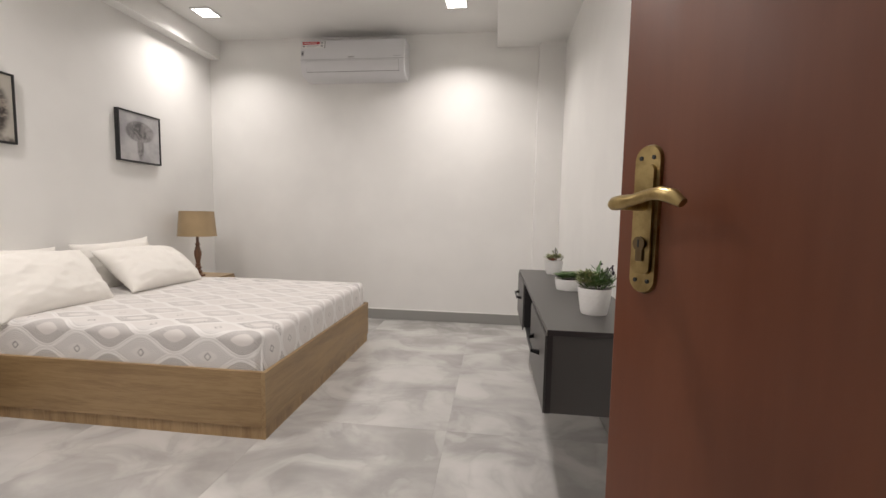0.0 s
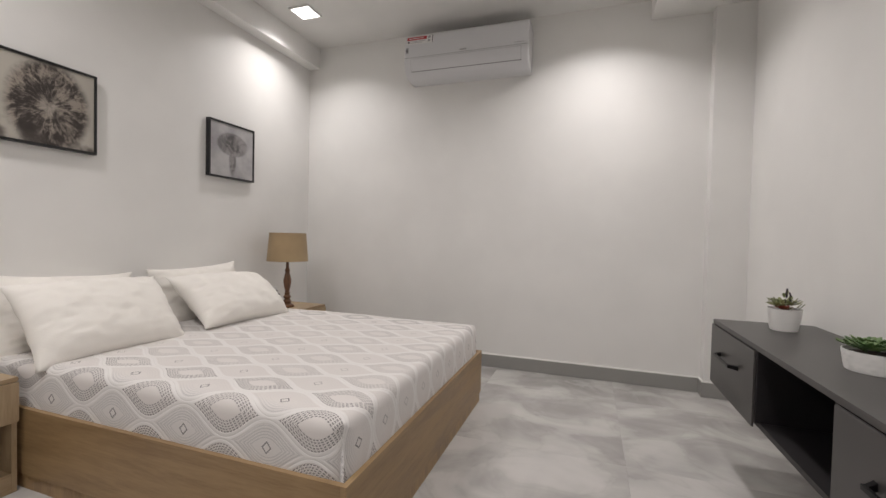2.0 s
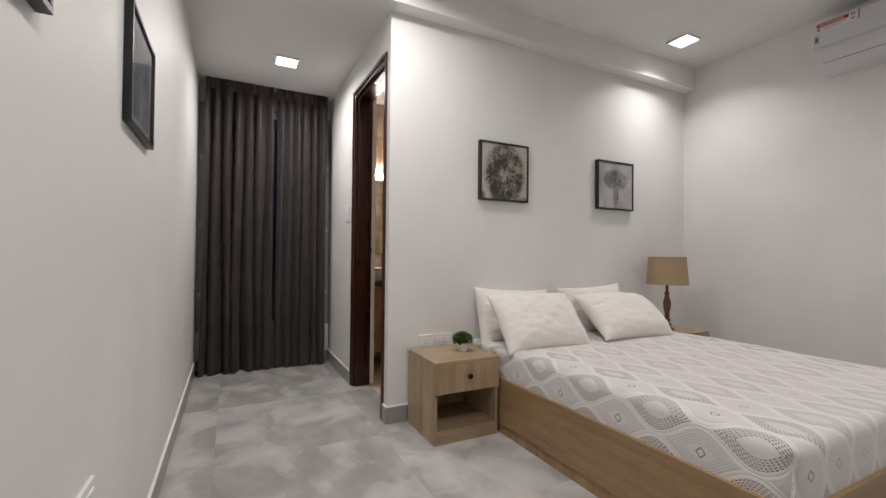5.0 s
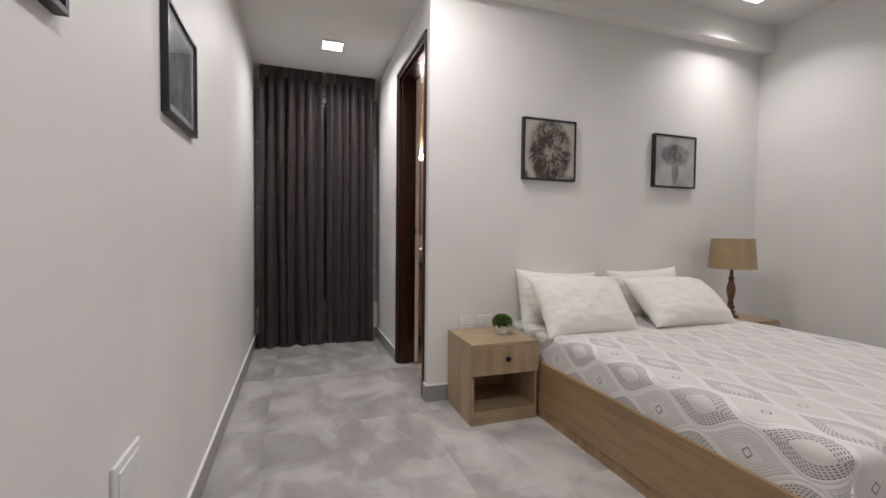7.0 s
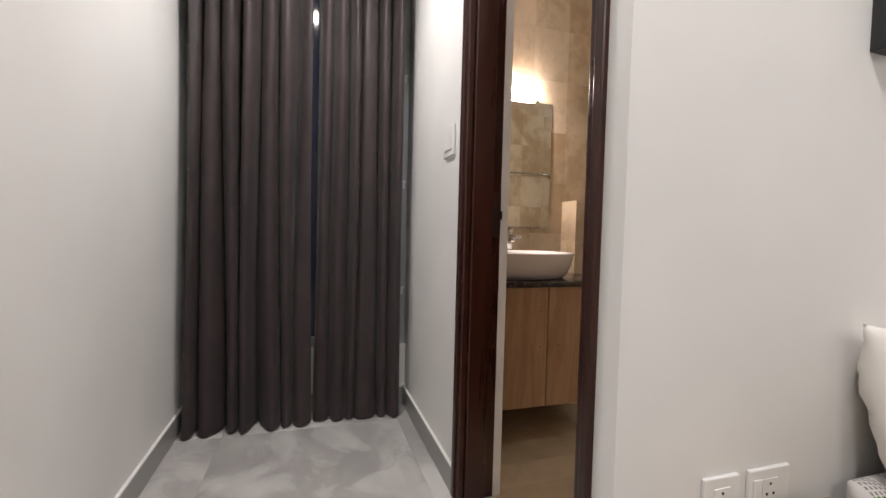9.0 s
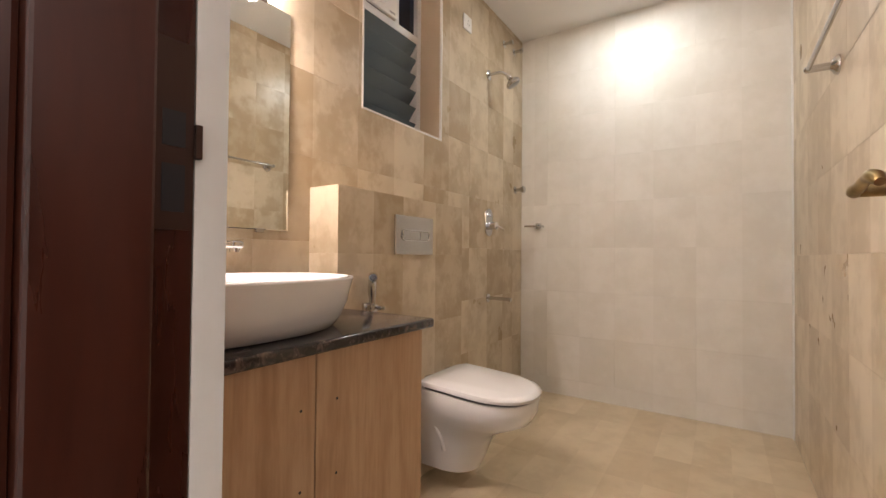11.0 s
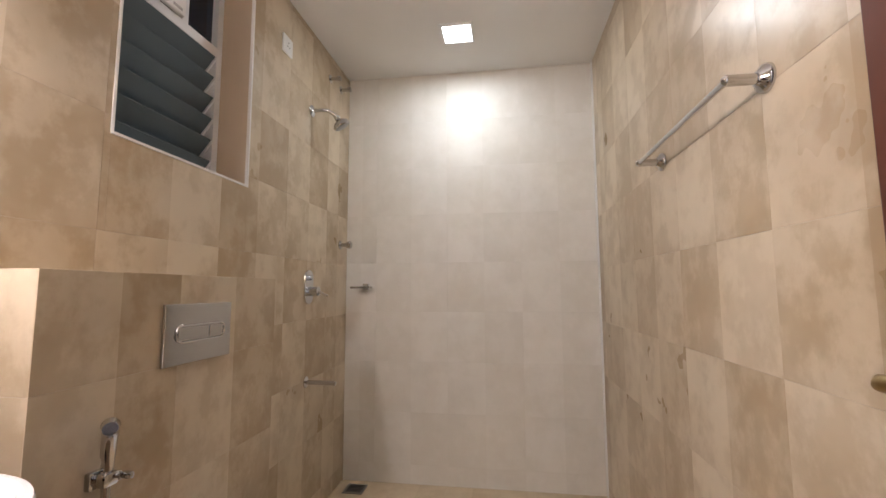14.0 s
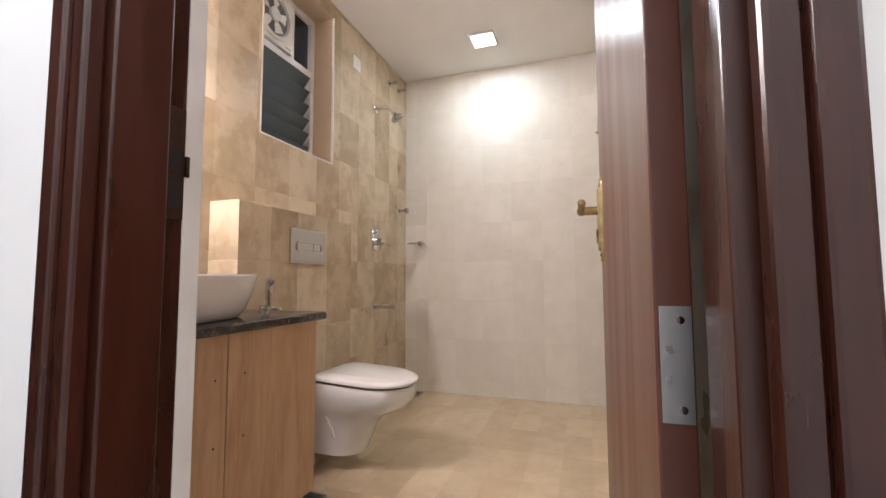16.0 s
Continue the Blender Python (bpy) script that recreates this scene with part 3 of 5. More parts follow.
def door_frame(name, x0, x1, ya, yb, ztop, wood, label, rebate):
    """A rebated timber frame; the face at ya has a moulded edge and the leaf shuts against yb."""
    fr = thing(name, (x0 + x1) / 2, (ya + yb) / 2, 0, label, "door frame", kind="structure")
    fr.matrix_world = pose(0, 0, 0)
    for nm, sx, s in (("jamb", x0, 1), ("jamb", x1, -1)):
        def xs(a, b):
            return tuple(sorted((sx + s * a, sx + s * b)))
        bm = bmesh.new()
        slab(bm, *xs(0.0, 0.026), ya - 0.012, ya + 0.02, 0, ztop, bevel=0.004)
        slab(bm, *xs(0.024, 0.05), ya - 0.004, ya + 0.02, 0, ztop - 0.024, bevel=0.005)
        slab(bm, *xs(0.001, 0.066), ya + 0.0195, yb - rebate, 0, ztop - 0.001, bevel=0.003)
        slab(bm, *xs(0.001, 0.05), yb - rebate - 0.0005, yb, 0, ztop - 0.001, bevel=0.002)
        part(nm, bm, wood, fr)
    bm = bmesh.new()
    slab(bm, x0, x1, ya - 0.0125, ya + 0.0195, ztop - 0.026, ztop + 0.0005, bevel=0.004)
    slab(bm, x0 + 0.05, x1 - 0.05, ya - 0.0045, ya + 0.0195, ztop - 0.05, ztop - 0.025, bevel=0.005)
    slab(bm, x0 + 0.05, x1 - 0.05, ya + 0.019, yb - rebate, ztop - 0.066, ztop - 0.0015, bevel=0.003)
    slab(bm, x0 + 0.05, x1 - 0.05, yb - rebate - 0.001, yb, ztop - 0.05, ztop - 0.002)
    part("head", bm, wood, fr)
    return fr


frame_bath = door_frame("door_frame", HX0, HX1, Y_HALL - 0.0005, 1.405, HZ, FRAMEWOOD, "dark mahogany bathroom door frame", 0.036)
bm = B(HX0 + 0.0505, HX0 + 0.052, 1.371, 1.403, 0.93, 1.09)
plate = part("strike_plate", bm, BRONZE, frame_bath, "worn steel strike plate")
part("strike_hole", B(HX0 + 0.0515, HX0 + 0.0525, 1.378, 1.396, 0.945, 0.985), BLACKP, plate)
part("strike_hole", B(HX0 + 0.0515, HX0 + 0.0525, 1.378, 1.396, 1.0, 1.03), BLACKP, plate)
part("strike_tongue", B(HX0 + 0.050, HX0 + 0.056, 1.403, 1.409, 0.992, 1.022, bevel=0.001), BRONZE, plate)
door_frame("door_frame", DX0, DX1 - 0.001, 0.012, 0.13, 2.12, FRAMEWOOD, "dark mahogany bedroom door frame", 0.02)
# tiled returns on both sides of the bathroom doorway
bm = bmesh.new()
slab(bm, HX0 + 0.03, HX0 + 0.0495, 1.4055, BY0 - 0.0005, 0, HZ)
solid("door_return", bm, TILE_N, "cream tiled return beside the door", "wall trim")

# bathroom door, opened against the east wall
door_2 = thing("door_2", -2.914, 1.413, 0.008, "open polished brown bathroom door with a brass handle", "door", rz=92.0, kind="structure")
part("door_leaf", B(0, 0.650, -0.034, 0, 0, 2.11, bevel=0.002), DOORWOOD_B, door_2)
door_handle(door_2, 0.650 - 0.050, 0.975, 1, -1, 0.0)
door_handle(door_2, 0.650 - 0.050, 0.975, -1, -1, -0.034)
for z in (0.30, 0.755, 1.85):
    hinge(door_2, 0.0, -0.032, -0.004, z, -1)


# ---- ceiling lamps ----
def panel_lamp(x, y, z, label):
    lamp = thing("ceiling_light", x, y, z - 0.014, label, "ceiling light", "square ceiling lights")
    bm = bmesh.new()
    s = 0.083
    slab(bm, -s, s, -s, -s + 0.012, 0, 0.0135, bevel=0.002)
    slab(bm, -s, s, s - 0.012, s, 0, 0.0135, bevel=0.002)
    slab(bm, -s, -s + 0.012, -s + 0.012, s - 0.012, 0, 0.0135, bevel=0.002)
    slab(bm, s - 0.012, s, -s + 0.012, s - 0.012, 0, 0.0135, bevel=0.002)
    part("frame", bm, WHITEP, lamp)
    part("diffuser", B(-s + 0.0121, s - 0.0121, -s + 0.0121, s - 0.0121, 0.004, 0.0134), DIFFUSER, lamp, "glowing white diffuser")


for x, y, z, watts in LAMPS:
    panel_lamp(x, y, z, "square white LED panel lamp, lit, in the ceiling")


# ---- bed ----
FX0, FX1, FY0, FY1, FZ = X_HEAD + 0.012, -0.995, 1.795, 3.285, 0.302
bed = thing("bed_frame", (FX0 + FX1) / 2, (FY0 + FY1) / 2, 0, "low oak laminate box bed frame with a recessed plinth", "bed")
cx, cy = (FX0 + FX1) / 2, (FY0 + FY1) / 2
hx, hy = (FX1 - FX0) / 2, (FY1 - FY0) / 2
part("side_panel", B(-hx, hx - 0.0181, -hy, -hy + 0.018, 0.056, FZ, bevel=0.0012), BEDWOOD, bed)
part("side_panel", B(-hx, hx - 0.0181, hy - 0.018, hy, 0.056, FZ, bevel=0.0012), BEDWOOD, bed)
part("foot_panel", B(hx - 0.018, hx, -hy, hy, 0.056, FZ, bevel=0.0012), BEDWOOD_Y, bed)
bm = bmesh.new()
slab(bm, -hx, hx - 0.022, -hy + 0.006, -hy + 0.021, 0, 0.0555)
slab(bm, -hx, hx - 0.022, hy - 0.021, hy - 0.006, 0, 0.0555)
slab(bm, hx - 0.0219, hx - 0.006, -hy + 0.006, hy - 0.006, 0, 0.0555)
part("plinth", bm, PLINTH, bed, "recessed oak plinth with upright grain")
part("slat_board", B(-hx, hx - 0.0185, -hy + 0.0185, hy - 0.0185, 0.17, 0.19), BEDWOOD, bed)


def mattress():
    """A rounded mattress with cloth coordinates that run over its edges."""
    x0, x1, y0, y1, zb, zt = FX0 + 0.002, FX1 - 0.022, FY0 + 0.022, FY1 - 0.022, 0.191, 0.462
    r, H = 0.040, zt - zb
    L, W = (x1 - x0) / 2, (y1 - y0) / 2
    arc = math.pi * r / 2

    def bend(s, half):
        a, sg = abs(s), 1 if s >= 0 else -1
        flat = half - r
        if a <= flat:
            return s, 0.0
        if a <= flat + arc:
            t = (a - flat) / r
            return sg * (flat + r * math.sin(t)), r * (1 - math.cos(t))
        return sg * half, min(H, r + a - flat - arc)

    def steps(half):
        edge = half - r
        inner = np.linspace(-edge, edge, 64)
        out = [edge + arc * k / 6 for k in range(1, 7)] + [edge + arc + (H - r) * k / 8 for k in range(1, 9)]
        return [-v for v in reversed(out)] + list(inner) + out
    us, vs = steps(L), steps(W)
    bm = bmesh.new()
    uvl = bm.loops.layers.uv.new("cloth")
    grid, rc = {}, 0.055
    for i, u in enumerate(us):
        for j, v in enumerate(vs):
            px, dx = bend(u, L)
            py, dy = bend(v, W)
            d = max(dx, dy)
            # rounded upright corners
            ox, oy = abs(px) - (L - rc), abs(py) - (W - rc)
            if ox > 0 and oy > 0:
                k = math.hypot(ox, oy)
                if k > rc:
                    px, py = math.copysign(L - rc + ox * rc / k, px), math.copysign(W - rc + oy * rc / k, py)
            bulge = 0.006 * noise.noise(Vector((u * 2.4, v * 2.4, 0))) + 0.004 * noise.noise(Vector((u * 7, v * 7, 3)))
            side = 0.006 * math.sin(math.pi * min(1, max(0, (d - r) / (H - r)))) if d > r else 0
            px += math.copysign(side, px) if dx >= dy else 0
            py += math.copysign(side, py) if dy > dx else 0
            grid[i, j] = bm.verts.new((px, py, zt - d + (bulge if d < r else 0)))
    for i in range(len(us) - 1):
        for j in range(len(vs) - 1):
            f = bm.faces.new((grid[i, j], grid[i + 1, j], grid[i + 1, j + 1], grid[i, j + 1]))
            for loop, (a, b) in zip(f.loops, ((i, j), (i + 1, j), (i + 1, j + 1), (i, j + 1))):
                loop[uvl].uv = (us[a], vs[b])
    me = mesh_of("mattress", bm, QUILT)
    me.shade_smooth()
    ob = new("mattress", me)
    ob.matrix_world = pose((x0 + x1) / 2, (y0 + y1) / 2, 0)
    return tagged(ob, "bare white quilted mattress with grey wave stitching", "mattress")


mattress()


def pillow(w, h, th, seed, m, label):
    """A plump pillow in x-z, with pinched corners and soft wrinkles."""
    n = 44
    bm = bmesh.new()
    sides = {}
    for s in (1, -1):
        for i in range(n + 1):
            for j in range(n + 1):
                a, b = -1 + 2 * i / n, -1 + 2 * j / n
                edge = abs(a) == 1 or abs(b) == 1
                if edge and s < 0:
                    sides[s, i, j] = sides[1, i, j]
                    continue
                puff = ((1 - abs(a) ** 3.2) * (1 - abs(b) ** 3.2)) ** 0.62
                pin = 1 - 0.10 * (1 - abs(a) ** 2.5) * abs(b) ** 5
                pin2 = 1 - 0.075 * (1 - abs(b) ** 2.5) * abs(a) ** 5
                x, z = a * w / 2 * pin2, b * h / 2 * pin
                wr = noise.noise(Vector((a * 3 + seed, b * 3, s * 2 + seed))) * 0.010 + noise.noise(Vector((a * 7 + seed, b * 6, s))) * 0.006 + abs(noise.noise(Vector((a * 3.5 + seed * 2, b * 12, s)))) * -0.020 * abs(a) ** 1.5 - abs(noise.noise(Vector((a * 11 + seed, b * 3 + 4, s)))) * 0.011 * abs(b) ** 2
                y = s * (puff * th / 2 + wr * puff ** 0.5)
                sides[s, i, j] = bm.verts.new((x, y + 0.02 * math.sin(b * 1.2 + seed), z))
    for s in (1, -1):
        for i in range(n):
            for j in range(n):
                bm.faces.new((sides[s, i, j], sides[s, i + 1, j], sides[s, i + 1, j + 1], sides[s, i, j + 1]))
    me = mesh_of("pillow", bm, PILLOW)
    me.shade_smooth()
    ob = new("pillow", me)
    ob.matrix_world = m
    return tagged(ob, label, "pillow", "pillows on the bed")


# local x lies along the head wall (world y), local z up, tilted back against the wall
pillow(0.60, 0.375, 0.19, 1.0, pose(-2.650, 2.115, 0.588, -15, 3, 90), "white cotton pillow upright against the wall")
pillow(0.61, 0.375, 0.19, 2.3, pose(-2.648, 2.790, 0.588, -15, -2, 90), "white cotton pillow upright against the wall")
pillow(0.62, 0.395, 0.19, 3.7, pose(-2.412, 2.100, 0.586, -44, 1, 90), "white cotton pillow leaning on another pillow")
pillow(0.66, 0.395, 0.19, 5.1, pose(-2.406, 2.805, 0.580, -48, 2, 90), "white cotton pillow leaning on another pillow")


# ---- bedside cabinets ----
def nightstand(x0, y0, label):
    """Open below, one drawer with a black knob; the front faces +x."""
    w, d, h = 0.385, 0.360, 0.425
    ob = thing("nightstand", x0, y0, 0, label, "nightstand", "nightstands beside the bed")
    part("top", B(0, d + 0.004, -0.001, w + 0.001, h - 0.016, h, bevel=0.001), OAK_X, ob)
    part("side", B(0, d - 0.004, 0, 0.016, 0, h - 0.0165, bevel=0.0008), OAK_Z, ob)
    part("side", B(0, d - 0.004, w - 0.016, w, 0, h - 0.0165, bevel=0.0008), OAK_Z, ob)
    part("back", B(0, 0.008, 0.0162, w - 0.0162, 0, h - 0.0165), OAK_Z, ob)
    part("shelf", B(0.0082, d - 0.02, 0.0162, w - 0.0162, 0.058, 0.072), OAK_X, ob)
    part("plinth", B(d - 0.02, d - 0.004, 0.0162, w - 0.0162, 0, 0.0715), OAK_X, ob)
    part("shelf", B(0.0082, d - 0.03, 0.0162, w - 0.0162, 0.268, 0.28), OAK_X, ob)
    dr = part("drawer_front", B(d - 0.0035, d + 0.0125, 0.001, w - 0.001, 0.262, h - 0.0185, bevel=0.001), OAK_Z, ob)
    bm = lathe([(0.004, 0), (0.004, 0.010), (0.011, 0.013), (0.0145, 0.019), (0.0135, 0.024), (0.008, 0.0265)], 24, None, pose(d + 0.0125, w / 2, 0.344, 0, 90, 0))
    part("knob", bm, BLACK, dr, "round black knob", True)
    return ob


nightstand(-2.730, 1.395, "pale oak nightstand with a drawer and open shelf")
nightstand(-2.730, 3.292, "pale oak nightstand under the table lamp")


# ---- table lamp ----
lamp = thing("table_lamp", -2.545, 3.45, 0.425, "turned dark wood table lamp with a beige linen shade", "table lamp")
prof = [(0.058, 0), (0.060, 0.006), (0.058, 0.014), (0.044, 0.020), (0.034, 0.024), (0.030, 0.030), (0.034, 0.036), (0.036, 0.046), (0.026, 0.056), (0.020, 0.062), (0.030, 0.070),
        (0.032, 0.080), (0.022, 0.090), (0.017, 0.096), (0.023, 0.102), (0.024, 0.108), (0.018, 0.114), (0.020, 0.130), (0.028, 0.160), (0.033, 0.195), (0.032, 0.215), (0.023, 0.245),
        (0.016, 0.268), (0.021, 0.274), (0.024, 0.281), (0.020, 0.288), (0.013, 0.296), (0.013, 0.330), (0.010, 0.345)]
part("base", lathe([(r * 0.86, z * 0.98) for r, z in prof], 32), TURNED, lamp, "turned wooden base", True)
bm = bmesh.new()
sh = [(0.148, 0.345), (0.131, 0.552)]
lathe(sh, 48, bm, None, False)
lathe([(r - 0.003, z) for r, z in sh], 48, bm, None, False)
for a, b in ((0.148, 0.345), (0.131, 0.552)):
    lathe([(a - 0.0035, b), (a - 0.0035, b + 0.003), (a + 0.0006, b + 0.003), (a + 0.0006, b)], 48, bm, None, False)
shade = part("shade", bm, SHADE, lamp, "tapered beige linen drum shade", True)
bm = bmesh.new()
rod(bm, (0, 0, 0.335), (0, 0, 0.375), 0.012, 16)
for k in range(3):
    a = 2 * math.pi * k / 3
    tube(bm, [(0.01 * math.cos(a), 0.01 * math.sin(a), 0.357), (0.144 * math.cos(a), 0.144 * math.sin(a), 0.357)], 0.0018, 6)
part("shade_ring", bm, BLACK, lamp)
bm = bmesh.new()
tube(bm, [(-0.04, -0.03, 0.006), (-0.09, -0.02, 0.008), (-0.13, 0.02, 0.03), (-0.16, 0.075, 0.075), (-0.178, 0.09, 0.095)], 0.003, 8)
part("cord", bm, BLACKP, lamp, "black power cord")


# ---- sockets and switches ----
def wall_plate(name, x, y, z, w, h, rz, label, category, rockers=0, pins=False, plug=False):
    """A white modular plate; its front faces local -y."""
    ob = thing(name, x, y, z, label, category, rz=rz)
    part("plate", B(-w / 2, w / 2, -0.009, 0, -h / 2, h / 2, bevel=0.003), WHITEP, ob)
    for k in range(rockers):
        rw = (w - 0.03) / max(rockers, 1)
        x0 = -w / 2 + 0.015 + k * rw
        bm = B(x0 + 0.0008, x0 + rw - 0.0008, -0.0125, -0.0085, -h * 0.3, h * 0.3, bevel=0.0015)
        part("rocker", bm, WHITEP, ob)
    if pins:
        insert = part("insert", B(-0.02, 0.02, -0.0105, -0.0085, -0.022, 0.022, bevel=0.001), WHITEP, ob)
        for dx, dz in ((0, 0.012), (-0.009, -0.008), (0.009, -0.008)):
            bm = bmesh.new()
            rod(bm, (dx, -0.0104, dz), (dx, -0.0108, dz), 0.0032, 10)
            part("pin_hole", bm, BLACKP, insert)
    if plug:
        bm = B(-0.018, 0.016, -0.040, -0.0108, -0.016, 0.018, bevel=0.006)
        rod(bm, (0, -0.038, 0), (0.012, -0.062, -0.018), 0.005, 10)
        part("plug", bm, BLACKP, ob, "black plug")
    return ob


wall_plate("socket", X_HEAD, 1.515, 0.452, 0.088, 0.086, 90, "white wall socket above the nightstand", "socket", pins=True)
s2 = wall_plate("socket", X_HEAD, 1.640, 0.452, 0.110, 0.086, 90, "white switched wall socket beside the bed", "socket", pins=True)
part("rocker", B(-0.045, -0.024, -0.0125, -0.0085, -0.018, 0.024, bevel=0.0015), WHITEP, s2)
wall_plate("socket", X_HEAD, 3.535, 0.512, 0.088, 0.086, 90, "white wall socket with a black plug", "socket", pins=True, plug=True)
wall_plate("socket", -1.465, Y_SOUTH, 0.470, 0.148, 0.090, 180, "white wall socket with switches low on the wall", "socket", rockers=3)
wall_plate("light_switch", -3.705, Y_HALL, 1.288, 0.115, 0.112, 0, "white light switch plate beside the bathroom door", "light switch", rockers=2)
wall_plate("socket", BX0, 3.212, 2.196, 0.082, 0.082, 90, "white power socket high on the tiles", "socket", pins=True)


# ---- pictures ----
def picture(name, m, w, h, art, label, mat_board=False, d=0.032):
    """A box-framed picture; its back lies on local y = 0 and it faces local -y."""
    ob = thing(name, 0, 0, 0, label, "picture")
    ob.matrix_world = m
    f = 0.011
    part("frame_bar", B(-w / 2, w / 2, -d, 0, h / 2 - f, h / 2, bevel=0.001), BLACKP, ob)
    part("frame_bar", B(-w / 2, w / 2, -d, 0, -h / 2, -h / 2 + f, bevel=0.001), BLACKP, ob)
    part("frame_bar", B(-w / 2, -w / 2 + f, -d, 0, -h / 2 + f + 0.0002, h / 2 - f - 0.0002, bevel=0.001), BLACKP, ob)
    part("frame_bar", B(w / 2 - f, w / 2, -d, 0, -h / 2 + f + 0.0002, h / 2 - f - 0.0002, bevel=0.001), BLACKP, ob)
    e = 0.0005
    if mat_board:
        part("mat_board", B(-w / 2 + f + e, w / 2 - f - e, 0.012 - d, -0.004, -h / 2 + f + e, h / 2 - f - e), MOUNT, ob, "grey picture mat")
        part("print", B(-w / 2 + f + 0.04, w / 2 - f - 0.04, 0.0105 - d, 0.0118 - d, -h / 2 + f + 0.03, h / 2 - f - 0.03), art, ob, "dark abstract print")
        gl = part("glass", B(-w / 2 + f + e, w / 2 - f - e, 0.005 - d, 0.0065 - d, -h / 2 + f + e, h / 2 - f - e), GLASS, ob)
        gl.visible_shadow = False
    else:
        part("canvas", B(-w / 2 + f + e, w / 2 - f - e, -0.026, -0.003, -h / 2 + f + e, h / 2 - f - e), art, ob, "painted canvas in brushed tones")
    return ob


ART_A, ART_B, ART_C = artwork("brown_brushwork", "mane"), artwork("grey_brushwork", "wash"), artwork("dark_print_tones", "dark")
picture("picture", pose(X_HEAD, 2.068, 1.530, 0, 0, 90), 0.385, 0.384, ART_A, "black framed canvas in brown and beige brushwork")
picture("picture", pose(X_HEAD, 3.105, 1.525, 0, 0, 90), 0.385, 0.372, ART_B, "black framed canvas in soft grey tones")
picture("picture", pose(-1.93, Y_SOUTH, 1.473, 0, 0, 180), 0.352, 0.318, ART_C, "black framed dark print with a grey mat", True, 0.020)
picture("picture", pose(-1.045, Y_SOUTH, 1.473, 0, 0, 180), 0.352, 0.318, ART_C, "black framed dark print nearer the entrance", True, 0.020)

# ---- low cabinet ----
CX0, CX1, CY0, CY1, CZ0, CZ1 = 0.140, X_RIGHT - 0.001, 1.515, 3.060, 0.347, 0.626
cab = thing("tv_cabinet", (CX0 + CX1) / 2, (CY0 + CY1) / 2, CZ0, "wall-hung graphite low cabinet with black edges", "cabinet")


def C(x0, x1, y0, y1, z0, z1, bevel=0.0008):
    ox, oy, oz = cab.matrix_world.translation
    return B(x0 - ox, x1 - ox, y0 - oy, y1 - oy, z0 - oz, z1 - oz, bevel=bevel)


t = 0.018
D1, D2 = 2.045, 2.535
part("top", C(CX0, CX1, CY0, CY1, CZ1 - t, CZ1), GRAPHITE, cab)
part("edge_band", C(CX0 - 0.0006, CX1, CY0 - 0.0012, CY0 - 0.0001, CZ1 - t, CZ1 - 0.0005, 0), EDGEBAND, cab, "black edge strip")
part("side", C(CX0 + 0.001, CX1, CY0 + 0.0015, CY0 + t, CZ0, CZ1 - t - 0.0003), GRAPHITE, cab)
part("edge_band", C(CX0 - 0.0006, CX0 + 0.018, CY0 - 0.0012, CY0 + 0.0012, CZ0, CZ1 - t - 0.0002, 0), EDGEBAND, cab, "black edge strip")
part("side", C(CX0 + 0.001, CX1, CY1 - t, CY1, CZ0, CZ1 - t - 0.0003), GRAPHITE, cab)
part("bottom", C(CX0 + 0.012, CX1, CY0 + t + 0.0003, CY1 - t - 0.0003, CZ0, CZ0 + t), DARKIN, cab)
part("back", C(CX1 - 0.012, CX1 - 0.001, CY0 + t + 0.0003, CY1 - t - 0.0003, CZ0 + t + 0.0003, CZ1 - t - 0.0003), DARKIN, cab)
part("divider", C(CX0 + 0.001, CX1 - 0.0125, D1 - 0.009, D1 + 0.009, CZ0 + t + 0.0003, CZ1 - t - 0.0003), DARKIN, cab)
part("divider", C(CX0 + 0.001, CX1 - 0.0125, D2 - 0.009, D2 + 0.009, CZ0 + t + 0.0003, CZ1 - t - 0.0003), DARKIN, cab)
for y0, y1, h0, h1 in ((CY0 + 0.006, D1 - 0.002, 1.665, 1.895), (D2 + 0.004, CY1 - 0.003, 2.69, 2.92)):
    dr = part("drawer_front", C(CX0 - 0.006, CX0 + 0.0008, y0, y1, CZ0 - 0.002, CZ1 - t - 0.003), GRAPHITE, cab)
    bm = bmesh.new()
    ox, oy, oz = cab.matrix_world.translation
    zc = 0.500 - oz
    xf = CX0 - 0.006 - ox
    for yy, s in ((h0 - oy, 1), (h1 - oy, -1)):
        v = [bm.verts.new((xf + a, yy + s * b, zc + c)) for a, b, c in
             ((0, 0, -0.008), (0, 0, 0.008), (0, 0.014, 0.008), (0, 0.014, -0.008), (-0.026, 0.022, -0.006), (-0.026, 0.022, 0.006), (-0.026, 0.034, 0.006), (-0.026, 0.034, -0.006))]
        for q in ((0, 1, 2, 3), (4, 5, 6, 7), (0, 1, 5, 4), (3, 2, 6, 7), (1, 2, 6, 5), (0, 3, 7, 4)):
            bm.faces.new([v[i] for i in q])
    slab(bm, xf - 0.030, xf - 0.022, h0 - oy + 0.018, h1 - oy - 0.018, zc - 0.006, zc + 0.006, 0.0015)
    part("handle", bm, BLACK, dr, "angular black bar handle")


